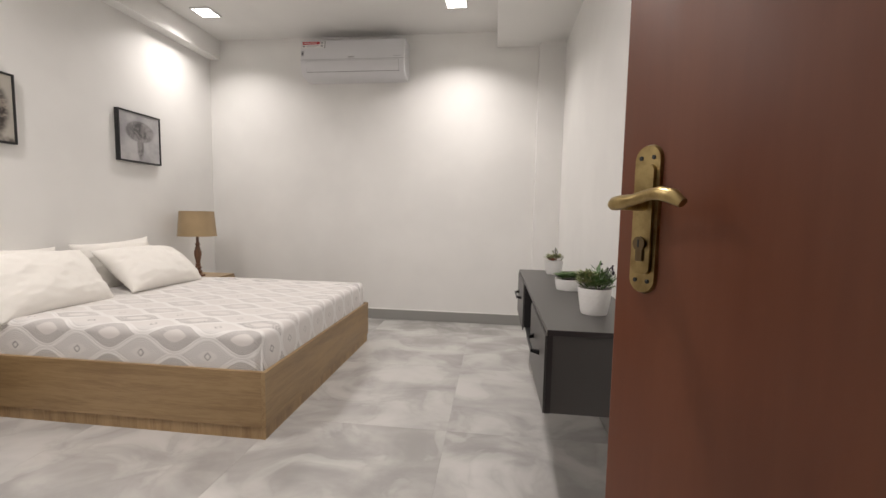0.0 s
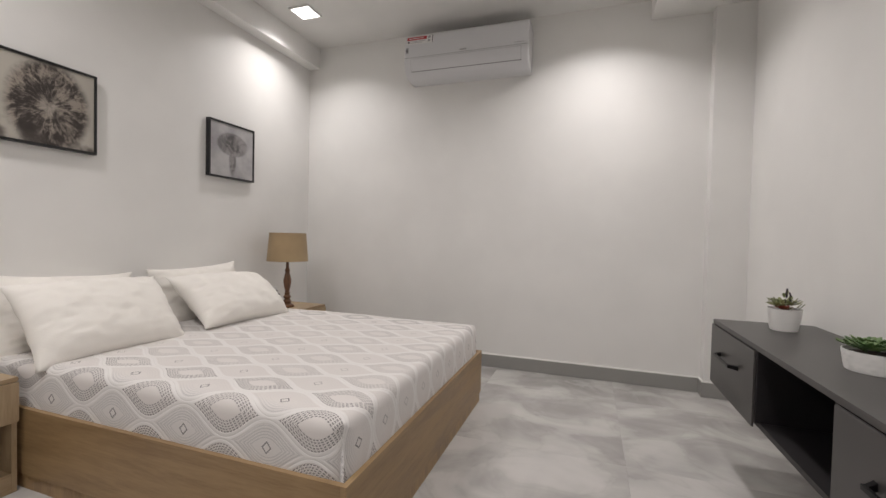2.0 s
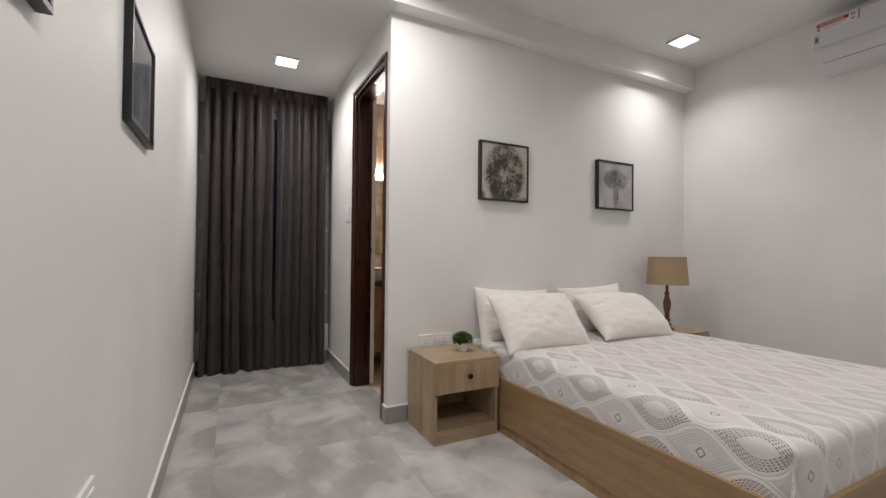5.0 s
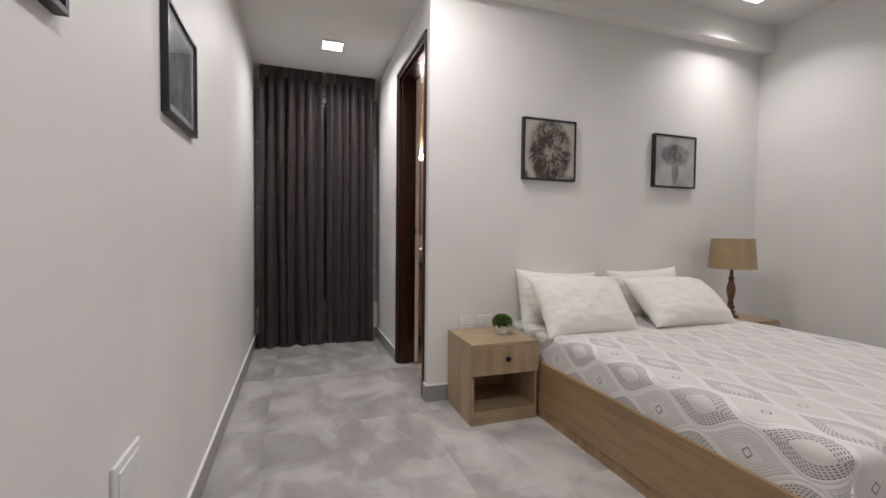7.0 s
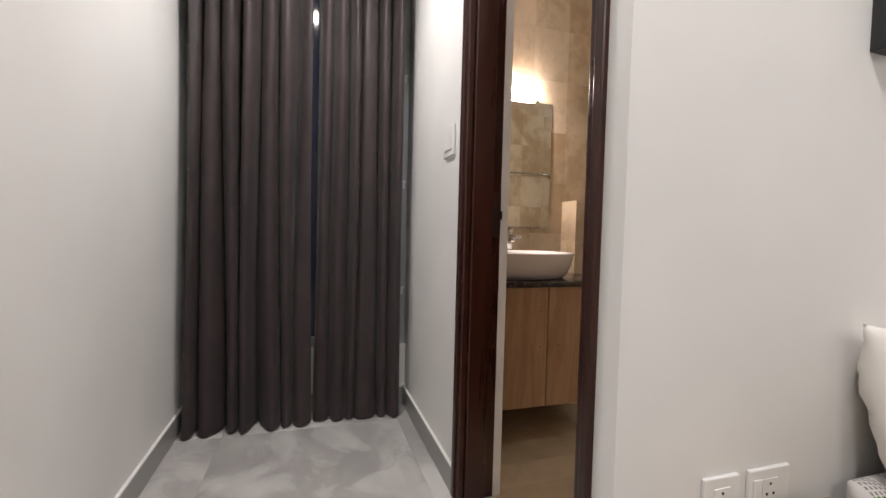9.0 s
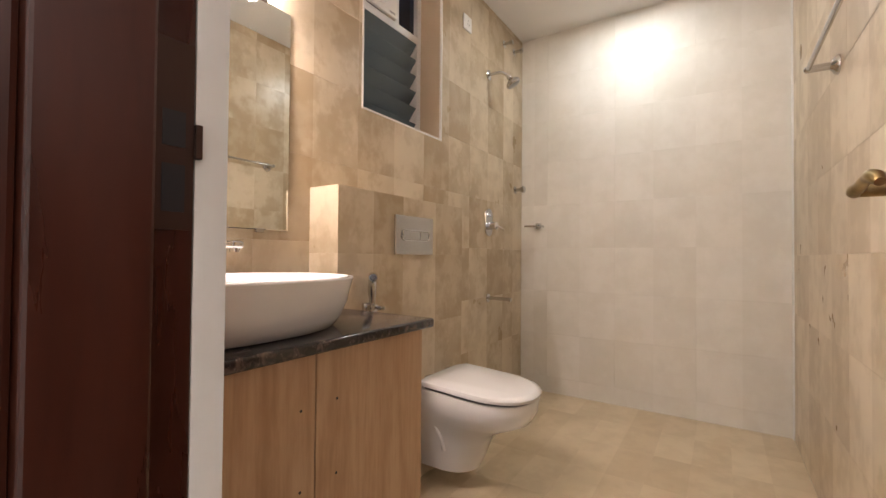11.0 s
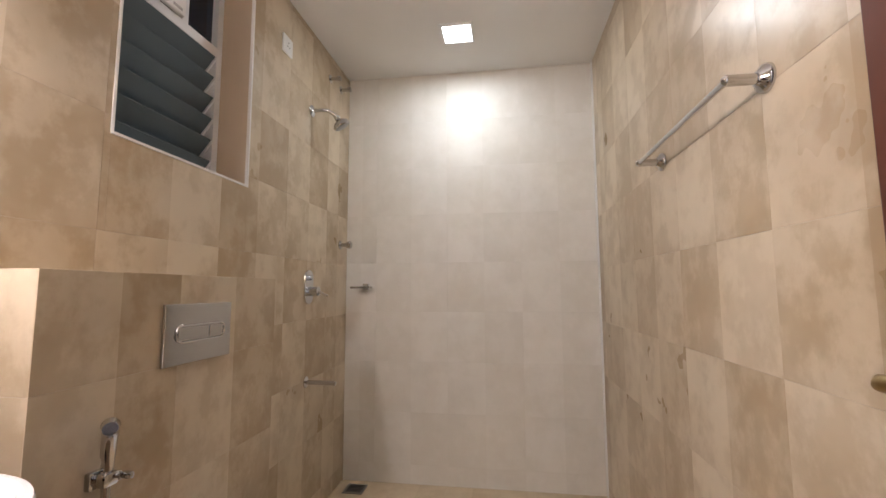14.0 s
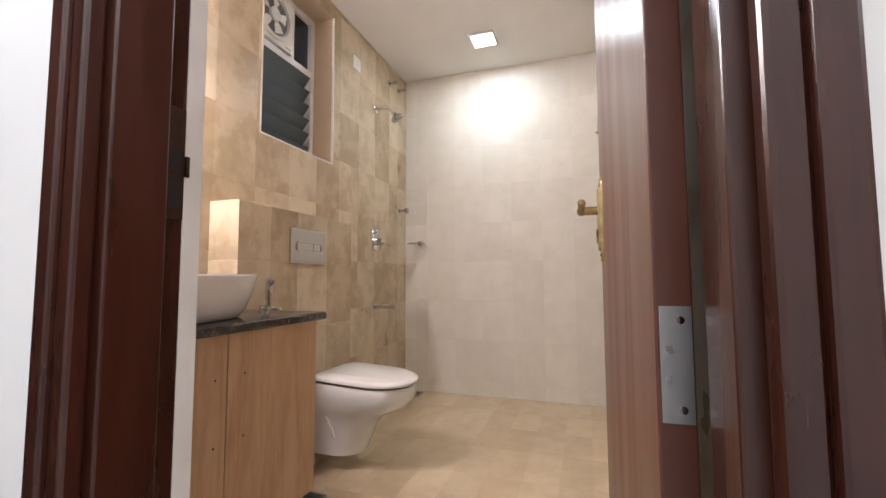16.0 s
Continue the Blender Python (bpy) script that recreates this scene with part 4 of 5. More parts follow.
# ---- plants ----
def leaf_blade(bm, base, tip, width, up, curl=0.2, fold=0.35):
    """A thick pointed leaf from base to tip."""
    base, tip, up = Vector(base), Vector(tip), Vector(up)
    d = tip - base
    side = d.cross(up).normalized() * width
    lift = side.cross(d).normalized()
    if lift.dot(up) < 0:
        lift = -lift
    L = d.length
    rows = []
    for k, (f, wv) in enumerate(((0.0, 0.35), (0.3, 0.85), (0.62, 1.0), (0.85, 0.6))):
        c = base + d * f + lift * (curl * L * f * f)
        rows.append([bm.verts.new(c - side * wv + lift * fold * width * wv * 0.5), bm.verts.new(c - lift * width * 0.25), bm.verts.new(c + side * wv + lift * fold * width * wv * 0.5), bm.verts.new(c + lift * width * 0.3)])
    end = bm.verts.new(tip + lift * curl * L)
    for a, b in zip(rows, rows[1:]):
        for k in range(4):
            bm.faces.new((a[k], a[(k + 1) % 4], b[(k + 1) % 4], b[k]))
    for k in range(4):
        bm.faces.new((rows[-1][k], rows[-1][(k + 1) % 4], end))
    bm.faces.new(list(reversed(rows[0])))


def rosette(bm, c, r, rnd, layers=4, n=7, steep=0.9):
    c = Vector(c)
    for l in range(layers):
        f = 1 - l / (layers + 0.5)
        el = radians(12 + steep * 62 * l / layers)
        for k in range(n):
            a = 2 * math.pi * (k + 0.5 * l) / n + rnd.uniform(-0.15, 0.15)
            R = r * f * rnd.uniform(0.85, 1.1)
            d = Vector((math.cos(a) * math.cos(el), math.sin(a) * math.cos(el), math.sin(el)))
            leaf_blade(bm, c + d * 0.15 * R + Vector((0, 0, 0.002 * l)), c + d * R, R * 0.20, (0, 0, 1), 0.18)


def bush(bm, c, r, h, n, rnd, blade=0.022, wide=0.22):
    c = Vector(c)
    for _ in range(n):
        a, f = rnd.uniform(0, 2 * math.pi), rnd.random() ** 0.5
        p = c + Vector((math.cos(a) * r * f, math.sin(a) * r * f, h * rnd.uniform(0.1, 1.0) * (1.1 - 0.6 * f)))
        d = Vector((math.cos(a) * (0.4 + f), math.sin(a) * (0.4 + f), rnd.uniform(0.3, 1.4))).normalized()
        leaf_blade(bm, p, p + d * blade * rnd.uniform(0.7, 1.2), blade * wide, (0, 0, 1), 0.1)


def woven_pot(r0, r1, h, rnd, woven=True):
    """A tapered pot wall with a lip; woven pots carry rows of small bricks-like ridges."""
    seg = 96 if woven else 40
    rows = int(h / 0.0035) if woven else 12
    bm = bmesh.new()
    rings = []
    for i in range(rows + 1):
        f = i / rows
        ring = []
        for k in range(seg):
            a = 2 * math.pi * k / seg
            r = r0 + (r1 - r0) * (f ** 0.75)
            if woven and 0.06 < f < 0.93:
                band = int(i / 4)
                r += 0.0011 * (0.5 + 0.5 * math.sin(i * math.pi / 2 + 0.6)) * (0.5 + 0.5 * math.sin(k * 2 * math.pi / 6 + band * math.pi))
            ring.append(bm.verts.new((r * math.cos(a), r * math.sin(a), h * f)))
        rings.append(ring)
    for rr, z in ((r1 - 0.004, h), (r1 - 0.006, h - 0.014), (r1 - 0.008, h - 0.016)):
        rings.append([bm.verts.new((rr * math.cos(2 * math.pi * k / seg), rr * math.sin(2 * math.pi * k / seg), z)) for k in range(seg)])
    for a, b in zip(rings, rings[1:]):
        for k in range(seg):
            bm.faces.new((a[k], a[(k + 1) % seg], b[(k + 1) % seg], b[k]))
    bm.faces.new(list(reversed(rings[0])))
    bm.faces.new(rings[-1])
    return bm


def soil(ob, r, z):
    bm = lathe([(r, z - 0.01), (r, z - 0.004), (r * 0.6, z - 0.001), (r * 0.1, z)], 24)
    part("soil", bm, SOIL, ob)


rnd = random.Random(4)
p1 = thing("potted_succulent", 0.345, 2.895, CZ1, "smooth white pot of red and green succulents", "plant", "plants on the low cabinet")
part("pot", woven_pot(0.045, 0.058, 0.088, rnd, False), POT, p1, "smooth white pot", True)
soil(p1, 0.049, 0.082)
bm = bmesh.new()
rosette(bm, (0.022, 0.01, 0.10), 0.045, rnd, 3, 7)
rosette(bm, (-0.03, -0.015, 0.098), 0.04, rnd, 3, 6)
rosette(bm, (0.0, 0.03, 0.105), 0.045, rnd, 3, 6)
bush(bm, (0, 0, 0.085), 0.045, 0.055, 26, rnd, 0.026)
part("leaves", bm, LEAFP, p1, "pale green leaves")
bm = bmesh.new()
rosette(bm, (-0.012, -0.028, 0.088), 0.034, rnd, 3, 8)
part("red_leaves", bm, LEAFR, p1, "red succulent leaves")
bm = bmesh.new()
for dx, hh in ((0.002, 0.165), (0.014, 0.15)):
    tube(bm, [(dx, 0, 0.08), (dx + 0.002, 0.002, 0.12), (dx + 0.004, 0.0, hh)], 0.0012, 6)
    for k in range(6):
        bmesh.ops.create_icosphere(bm, subdivisions=1, radius=0.004, matrix=Matrix.Translation((dx + 0.004 + rnd.uniform(-0.004, 0.004), rnd.uniform(-0.004, 0.004), hh - k * 0.006)))
part("flower_stem", bm, PURPLE, p1, "thin dark flower stems")

p2 = thing("potted_succulent", 0.344, 2.318, CZ1, "low white woven bowl of green succulents", "plant", "plants on the low cabinet")
part("pot", woven_pot(0.062, 0.071, 0.056, rnd), POT, p2, "low woven-pattern white bowl", True)
soil(p2, 0.062, 0.050)
bm = bmesh.new()
for a, b, r in ((-0.028, -0.024, 0.052), (0.028, -0.016, 0.054), (0.0, 0.028, 0.058), (-0.038, 0.024, 0.04), (0.038, 0.028, 0.045)):
    rosette(bm, (a, b, 0.062), r, rnd, 4, 8)
bush(bm, (0, 0, 0.05), 0.055, 0.03, 26, rnd, 0.022)
part("leaves", bm, LEAF, p2, "green rosette leaves")

p3 = thing("potted_succulent", 0.346, 1.792, CZ1, "white woven pot of succulents and dark buds", "plant", "plants on the low cabinet")
part("pot", woven_pot(0.047, 0.062, 0.100, rnd), POT, p3, "woven-pattern white pot", True)
soil(p3, 0.053, 0.093)
bm = bmesh.new()
rosette(bm, (-0.030, 0.015, 0.135), 0.055, rnd, 4, 8)
rosette(bm, (-0.042, -0.018, 0.118), 0.042, rnd, 3, 7)
bush(bm, (-0.03, 0.0, 0.10), 0.028, 0.065, 40, rnd, 0.026, 0.22)
part("leaves", bm, LEAFP, p3, "pale green rosettes")
bm = bmesh.new()
rosette(bm, (0.025, -0.018, 0.118), 0.045, rnd, 4, 8)
rosette(bm, (-0.008, -0.03, 0.112), 0.045, rnd, 3, 8)
bush(bm, (0.012, 0.0, 0.09), 0.050, 0.085, 190, rnd, 0.027, 0.15)
part("foliage", bm, LEAF, p3, "dense green leaves")
bm = bmesh.new()
for k in range(11):
    a = rnd.uniform(-1.4, 1.6)
    e = Vector((0.022 + 0.042 * math.cos(a), 0.045 * math.sin(a), 0.178 + rnd.uniform(-0.025, 0.012)))
    tube(bm, [(0.012, 0, 0.10), (e.x * 0.7, e.y * 0.6, e.z - 0.02), tuple(e)], 0.0009, 5)
    bmesh.ops.create_icosphere(bm, subdivisions=1, radius=rnd.uniform(0.0035, 0.006), matrix=Matrix.Translation(e))
part("bud_spray", bm, PURPLE, p3, "small dark purple buds")

p4 = thing("potted_plant", -2.552, 1.656, 0.425, "small round green topiary in a white pot", "plant")
part("pot", lathe([(0.024, 0), (0.026, 0.003), (0.035, 0.045), (0.0355, 0.05), (0.032, 0.05), (0.030, 0.044)], 32), POT, p4, "small white pot", True)
bm = bmesh.new()
bmesh.ops.create_icosphere(bm, subdivisions=2, radius=0.034, matrix=Matrix.Translation((0, 0, 0.072)) @ Matrix.Diagonal((1.4, 1.4, 0.85, 1)))
part("crown_core", bm, SOIL, p4)
bm = bmesh.new()
for k in range(620):
    z = rnd.uniform(-0.55, 1)
    a = rnd.uniform(0, 2 * math.pi)
    s = math.sqrt(1 - z * z)
    d = Vector((s * math.cos(a), s * math.sin(a), z))
    p = Vector((d.x * 0.050, d.y * 0.050, 0.069 + d.z * 0.035)) * rnd.uniform(0.94, 1.03)
    q = (d + Vector((rnd.uniform(-0.8, 0.8), rnd.uniform(-0.8, 0.8), rnd.uniform(-0.5, 0.8)))).normalized()
    leaf_blade(bm, p, p + q * 0.0115, 0.0034, (0.1, 0.2, 1), 0.1)
part("leaves", bm, LEAFB, p4, "dense bright green leaves")

# ---- air conditioner ----
AX0, AX1 = -1.765, -0.835
ac = thing("air_conditioner", (AX0 + AX1) / 2, Y_AC, 2.168, "white wall-mounted split air conditioner with a red sticker", "air conditioner")
W = (AX1 - AX0) / 2
prof = [(0.0, 0.322), (-0.150, 0.322), (-0.172, 0.318), (-0.186, 0.307), (-0.196, 0.24), (-0.202, 0.165), (-0.203, 0.115), (-0.194, 0.068), (-0.165, 0.032), (-0.12, 0.009), (-0.07, 0.0), (0.0, 0.0)]
bm = bmesh.new()
cols = []
for x, k in ((-W, 0.965), (-W + 0.008, 1.0), (W - 0.008, 1.0), (W, 0.965)):
    cols.append([bm.verts.new((x, y * k, 0.15 + (z - 0.15) * k)) for y, z in prof])
for a, b in zip(cols, cols[1:]):
    for k in range(len(prof)):
        j = (k + 1) % len(prof)
        bm.faces.new((a[k], a[j], b[j], b[k]))
bm.faces.new(cols[0])
bm.faces.new(list(reversed(cols[-1])))
part("body", bm, ACWHITE, ac, "", True)


def on_curve(i, f, off):
    a, b = Vector(prof[i]), Vector(prof[i + 1])
    p = a + (b - a) * f
    n = Vector((-(b - a).y, (b - a).x)).normalized()
    if n.x > 0:
        n = -n
    return p + n * off


def strip(x0, x1, stations, off):
    """A thin skin that follows the body's front curve."""
    bm = bmesh.new()
    inner = [[bm.verts.new((x, *on_curve(i, f, 0.0002))) for i, f in stations] for x in (x0, x1)]
    outer = [[bm.verts.new((x, *on_curve(i, f, off))) for i, f in stations] for x in (x0, x1)]
    n = len(stations)
    for k in range(n - 1):
        bm.faces.new((outer[0][k], outer[1][k], outer[1][k + 1], outer[0][k + 1]))
        bm.faces.new((inner[0][k], inner[0][k + 1], inner[1][k + 1], inner[1][k]))
        for s in (0, 1):
            bm.faces.new((inner[s][k], outer[s][k], outer[s][k + 1], inner[s][k + 1]))
    bm.faces.new((inner[0][0], inner[1][0], outer[1][0], outer[0][0]))
    bm.faces.new((inner[0][-1], outer[0][-1], outer[1][-1], inner[1][-1]))
    return bm


flap_end = W - 0.055
part("flap", strip(-flap_end, flap_end, [(5, 0.70), (6, 0.0), (6, 0.5), (7, 0.0), (7, 0.50)], 0.005), ACWHITE, ac, "curved air outlet flap", True)
part("seam", strip(-W + 0.004, W - 0.004, [(5, 0.40), (5, 0.47)], 0.0008), GREYP, ac)
part("seam", strip(-flap_end - 0.003, flap_end + 0.003, [(5, 0.62), (5, 0.70)], 0.0008), GREYP, ac)
part("seam", strip(-flap_end - 0.003, flap_end + 0.003, [(7, 0.50), (7, 0.62)], 0.0008), DGREY, ac)
for s in (-1, 1):
    part("seam", strip(s * (flap_end + 0.0015) - 0.0015, s * (flap_end + 0.0015) + 0.0015, [(5, 0.70), (6, 0.0), (6, 0.5), (7, 0.0), (7, 0.50)], 0.0008), GREYP, ac)
st = part("sticker", strip(-W + 0.012, -W + 0.230, [(3, 0.05), (3, 0.95)], 0.0009), PAPER, ac, "white and red energy sticker")
part("red_bar", strip(-W + 0.018, -W + 0.175, [(3, 0.10), (3, 0.46)], 0.0013), RED, st)
part("text_bar", strip(-W + 0.030, -W + 0.150, [(3, 0.24), (3, 0.31)], 0.0016), PAPER, st)
part("text_bar", strip(-W + 0.050, -W + 0.165, [(3, 0.58), (3, 0.64)], 0.0013), GREYP, st)
part("text_bar", strip(-W + 0.050, -W + 0.140, [(3, 0.74), (3, 0.80)], 0.0013), GREYP, st)
part("mark", strip(-W + 0.024, -W + 0.038, [(3, 0.56), (3, 0.80)], 0.0013), DGREY, st)
part("border", strip(-W + 0.219, -W + 0.225, [(3, 0.05), (3, 0.95)], 0.0013), DGREY, st)
part("mark", strip(-W + 0.185, -W + 0.205, [(3, 0.14), (3, 0.40)], 0.0013), GREYP, st)
part("mark", strip(-W + 0.185, -W + 0.205, [(3, 0.56), (3, 0.8)], 0.0013), GREYP, st)
sq = part("square_label", strip(-W + 0.010, -W + 0.034, [(4, 0.25), (4, 0.85)], 0.0009), GREYP, ac)
part("mark", strip(-W + 0.015, -W + 0.029, [(4, 0.4), (4, 0.7)], 0.0013), DGREY, sq)
part("badge", strip(-0.03, 0.02, [(5, 0.0), (5, 0.16)], 0.001), CHROME, ac, "small silver badge")
part("text_bar", strip(W - 0.10, W - 0.03, [(5, 0.05), (5, 0.12)], 0.0008), GREYP, ac)


# ---- curtain and hall window ----
def curtain(y0, y1, x, seed, label):
    ob = thing("curtain", x, (y0 + y1) / 2, 0, label, "curtain", "pair of curtains")
    n, rows, pleats = 300, 44, 6.3
    bm = bmesh.new()
    front = []
    rn = random.Random(seed)
    ph = rn.uniform(0, 6)
    for j in range(rows + 1):
        f = j / rows
        z = Z_HALL - 0.002 - (Z_HALL - 0.012) * f
        row = []
        for i in range(n + 1):
            s = i / n
            spread = 1 + 0.035 * f - 0.02 * math.sin(f * 3)
            y = (s - 0.5) * (y1 - y0) * spread
            wob = noise.noise(Vector((s * 5 + seed, f * 1.1, seed))) * 1.5
            a = 2 * math.pi * pleats * s + ph + wob * (0.8 + 1.2 * f)
            amp = 0.056 * (0.10 + 0.90 * min(1, f * 9)) * (0.85 + 0.8 * noise.noise(Vector((s * 6, f * 1.5, seed + 4))))
            xx = amp * (2.0 * abs(math.cos(a / 2)) - 1.1) + 0.010 * noise.noise(Vector((s * 3, f * 3, seed)))
            if f > 0.93:
                xx *= 1 + (f - 0.93) * 5
            zz = z + (0.006 * math.sin(a * 1.0) if j == rows else 0)
            y += 0.010 * math.sin(a) * min(1, f * 5)
            row.append(bm.verts.new((xx, y, zz)))
        front.append(row)
    for j in range(rows):
        for i in range(n):
            bm.faces.new((front[j][i], front[j][i + 1], front[j + 1][i + 1], front[j + 1][i]))
    geom = bmesh.ops.solidify(bm, geom=bm.faces[:], thickness=0.003)
    part("drape", bm, CURTAIN, ob, "", True)
    part("heading_tape", B(-0.012, -0.006, -(y1 - y0) / 2, (y1 - y0) / 2, Z_HALL - 0.09, Z_HALL - 0.012), CURTAIN, ob)


curtain(0.255, 0.766, -4.300, 2.0, "floor-length dark taupe pleated curtain")
curtain(0.788, 1.225, -4.300, 7.0, "floor-length dark taupe pleated curtain")

win = thing("window_1", X_WIN - 0.06, (WY0 + WY1) / 2, WZ0, "tall grey aluminium casement window at night", "window", kind="structure")
hw, hh = (WY1 - WY0) / 2 - 0.0005, WZ1 - WZ0 - 0.0005
bm = bmesh.new()
slab(bm, -0.02, 0.03, -hw, -hw + 0.05, 0.0005, hh, 0.002)
slab(bm, -0.02, 0.03, hw - 0.05, hw, 0.0005, hh, 0.002)
slab(bm, -0.02, 0.03, -hw + 0.05, hw - 0.05, 0.0005, 0.05, 0.002)
slab(bm, -0.02, 0.03, -hw + 0.05, hw - 0.05, hh - 0.05, hh, 0.002)
slab(bm, -0.018, 0.032, -0.03, 0.03, 0.05, hh - 0.05, 0.002)
part("window_frame", bm, GALU, win)
part("pane", B(-0.004, 0.002, -hw + 0.05, -0.03, 0.05, hh - 0.05), NIGHT, win, "dark night glass")
part("pane", B(-0.004, 0.002, 0.03, hw - 0.05, 0.05, hh - 0.05), NIGHT, win, "dark night glass")
for yy, sgn in ((-hw + 0.02, 1), (hw - 0.02, -1)):
    for z in (0.30, 0.88, 1.45):
        bm = B(0.0302, 0.040, yy - 0.012, yy + 0.022 * sgn if sgn > 0 else yy + 0.012, z, z + 0.012, bevel=0.001)
        slab(bm, 0.0302, 0.036, yy - 0.005, yy + 0.005, z - 0.03, z, 0.001)
        part("catch", bm, ALU, win, "small white window catch")
solid("night_backdrop", B(-6.01, -6.0, -1.5, 5.5, -0.5, 4.0), NIGHT, "dark night outside the windows", "backdrop")


# ---- bathroom: vanity and basin ----
VX, VY1 = -3.832, 2.168
van = thing("vanity_cabinet", (BX0 + VX) / 2, (BY0 + VY1) / 2, 0.165, "wall-hung wood laminate vanity cabinet with two doors", "cabinet")
ox, oy, oz = van.matrix_world.translation


def V(x0, x1, y0, y1, z0, z1, bevel=0.001):
    return B(x0 - ox, x1 - ox, y0 - oy, y1 - oy, z0 - oz, z1 - oz, bevel=bevel)


CT = 0.736
part("side", V(BX0 + 0.001, VX - 0.019, VY1 - 0.018, VY1, 0.165, CT - 0.0265), VANITY, van)
part("side", V(BX0 + 0.001, VX - 0.019, BY0 + 0.001, BY0 + 0.019, 0.165, CT - 0.0265), VANITY, van)
part("bottom", V(BX0 + 0.001, VX - 0.019, BY0 + 0.0195, VY1 - 0.0185, 0.165, 0.183), VANITY, van)
for y0, y1, s in ((BY0 + 0.002, 1.800, 1), (1.804, VY1, -1)):
    d = part("cabinet_door", V(VX - 0.018, VX, y0, y1, 0.165, CT - 0.028), VANITY, van)
    yy = (y1 - 0.035 if s > 0 else y0 + 0.055)
    for z in (0.44, 0.60):
        bm = bmesh.new()
        rod(bm, (VX - ox - 0.0005, yy - oy, z - oz), (VX - ox + 0.0008, yy - oy, z - oz), 0.003, 10)
        part("screw_hole", bm, BLACKP, d, "dark screw hole")
top = solid("countertop", B(BX0 + 0.0005, VX + 0.022, BY0 + 0.0005, VY1 + 0.030, CT - 0.026, CT, bevel=0.007, seg=3), GRANITE, "polished black granite vanity top", "countertop", "thing", True)


def basin():
    cx, cy, z0 = -4.043, 1.735, CT
    ob = thing("wash_basin", cx, cy, z0, "oval white ceramic vessel basin on the granite", "basin")
    bm = bmesh.new()
    seg = 64

    def ring(a, b, z, power=2.35, shift=0.0):
        vs = []
        for k in range(seg):
            t = 2 * math.pi * k / seg
            c, s = math.cos(t), math.sin(t)
            vs.append(bm.verts.new((math.copysign(abs(c) ** (2 / power), c) * b + shift, math.copysign(abs(s) ** (2 / power), s) * a, z)))
        return vs
    A, Bw, H = 0.292, 0.212, 0.122
    rings = [ring(0.235, 0.160, 0), ring(0.246, 0.170, 0.004), ring(0.262, 0.184, 0.025), ring(0.279, 0.199, 0.064), ring(0.288, 0.208, 0.104), ring(A, Bw, H - 0.004), ring(A - 0.002, Bw - 0.002, H),
             ring(A - 0.010, Bw - 0.010, H + 0.001), ring(A - 0.016, Bw - 0.016, H - 0.003), ring(A - 0.028, Bw - 0.045, 0.104, 2.3, 0.024), ring(0.225, 0.140, 0.05, 2.2, 0.024), ring(0.14, 0.085, 0.027, 2.1, 0.024), ring(0.03, 0.03, 0.020, 2, 0.024)]
    for a, b in zip(rings, rings[1:]):
        for k in range(seg):
            bm.faces.new((a[k], a[(k + 1) % seg], b[(k + 1) % seg], b[k]))
    bm.faces.new(list(reversed(rings[0])))
    bm.faces.new(rings[-1])
    part("bowl", bm, CERAMIC, ob, "", True)
    part("drain_ring", lathe([(0.03, 0.0205), (0.03, 0.023), (0.02, 0.0235), (0.004, 0.0235)], 24, None, pose(0.024, 0, 0)), CHROME, ob, "chrome drain", True)
    # tap stands on the rear rim
    tap = thing("basin_tap", -4.200, 1.772, CT + 0.1215, "chrome single-lever basin tap", "tap")
    bm = bmesh.new()
    lathe([(0.024, -0.001), (0.024, 0.004), (0.019, 0.006)], 24, bm)
    slab(bm, -0.018, 0.018, -0.019, 0.019, 0.005, 0.100, 0.007, 3)
    part("body", bm, CHROME, tap, "", True)
    bm = B(0.012, 0.128, -0.0155, 0.0155, 0.066, 0.084, bevel=0.006, seg=3)
    slab(bm, 0.010, 0.060, -0.013, 0.013, 0.046, 0.068, 0.006)
    rod(bm, (0.113, 0, 0.067), (0.113, 0, 0.058), 0.0115, 18)
    part("spout", bm, CHROME, tap, "", True)
    bm = B(-0.020, 0.021, -0.020, 0.020, 0.103, 0.122, bevel=0.006, seg=3)
    slab(bm, 0.014, 0.072, -0.010, 0.010, 0.116, 0.124, 0.003)
    part("lever", bm, CHROME, tap, "", True)


basin()

# mirror and its lamp
mir = thing("mirror", BX0, 1.755, 0.985, "frameless rectangular wall mirror held by chrome clips", "mirror")
part("glass", B(0.001, 0.006, -0.3195, 0.322, 0, 0.705, bevel=0.0025, seg=1), MIRROR, mir)
for y in (-0.22, 0.22):
    for z in (-0.008, 0.701):
        part("clip", B(0.001, 0.010, y - 0.014, y + 0.014, z, z + 0.012, bevel=0.001), CHROME, mir, "small chrome mirror clip")
vl = thing("mirror_light", BX0, 1.755, 1.712, "lit white tube lamp above the bathroom mirror", "wall lamp")
part("backplate", B(0.0005, 0.022, -0.06, 0.06, 0.0, 0.035, bevel=0.004), WHITEP, vl)
bm = bmesh.new()
rod(bm, (0.060, -0.215, 0.004), (0.060, 0.215, 0.004), 0.014, 18)
part("tube", bm, TUBE, vl, "glowing tube", True)
for s in (-1, 1):
    bm = bmesh.new()
    rod(bm, (0.060, s * 0.2155, 0.004), (0.060, s * 0.228, 0.004), 0.017, 18)
    part("end_cap", bm, WHITEP, vl, "", True)
part("rail", B(0.052, 0.068, -0.225, 0.225, 0.0195, 0.028, bevel=0.002), WHITEP, vl)
part("bracket", B(0.0215, 0.053, -0.012, 0.012, 0.020, 0.028), WHITEP, vl)

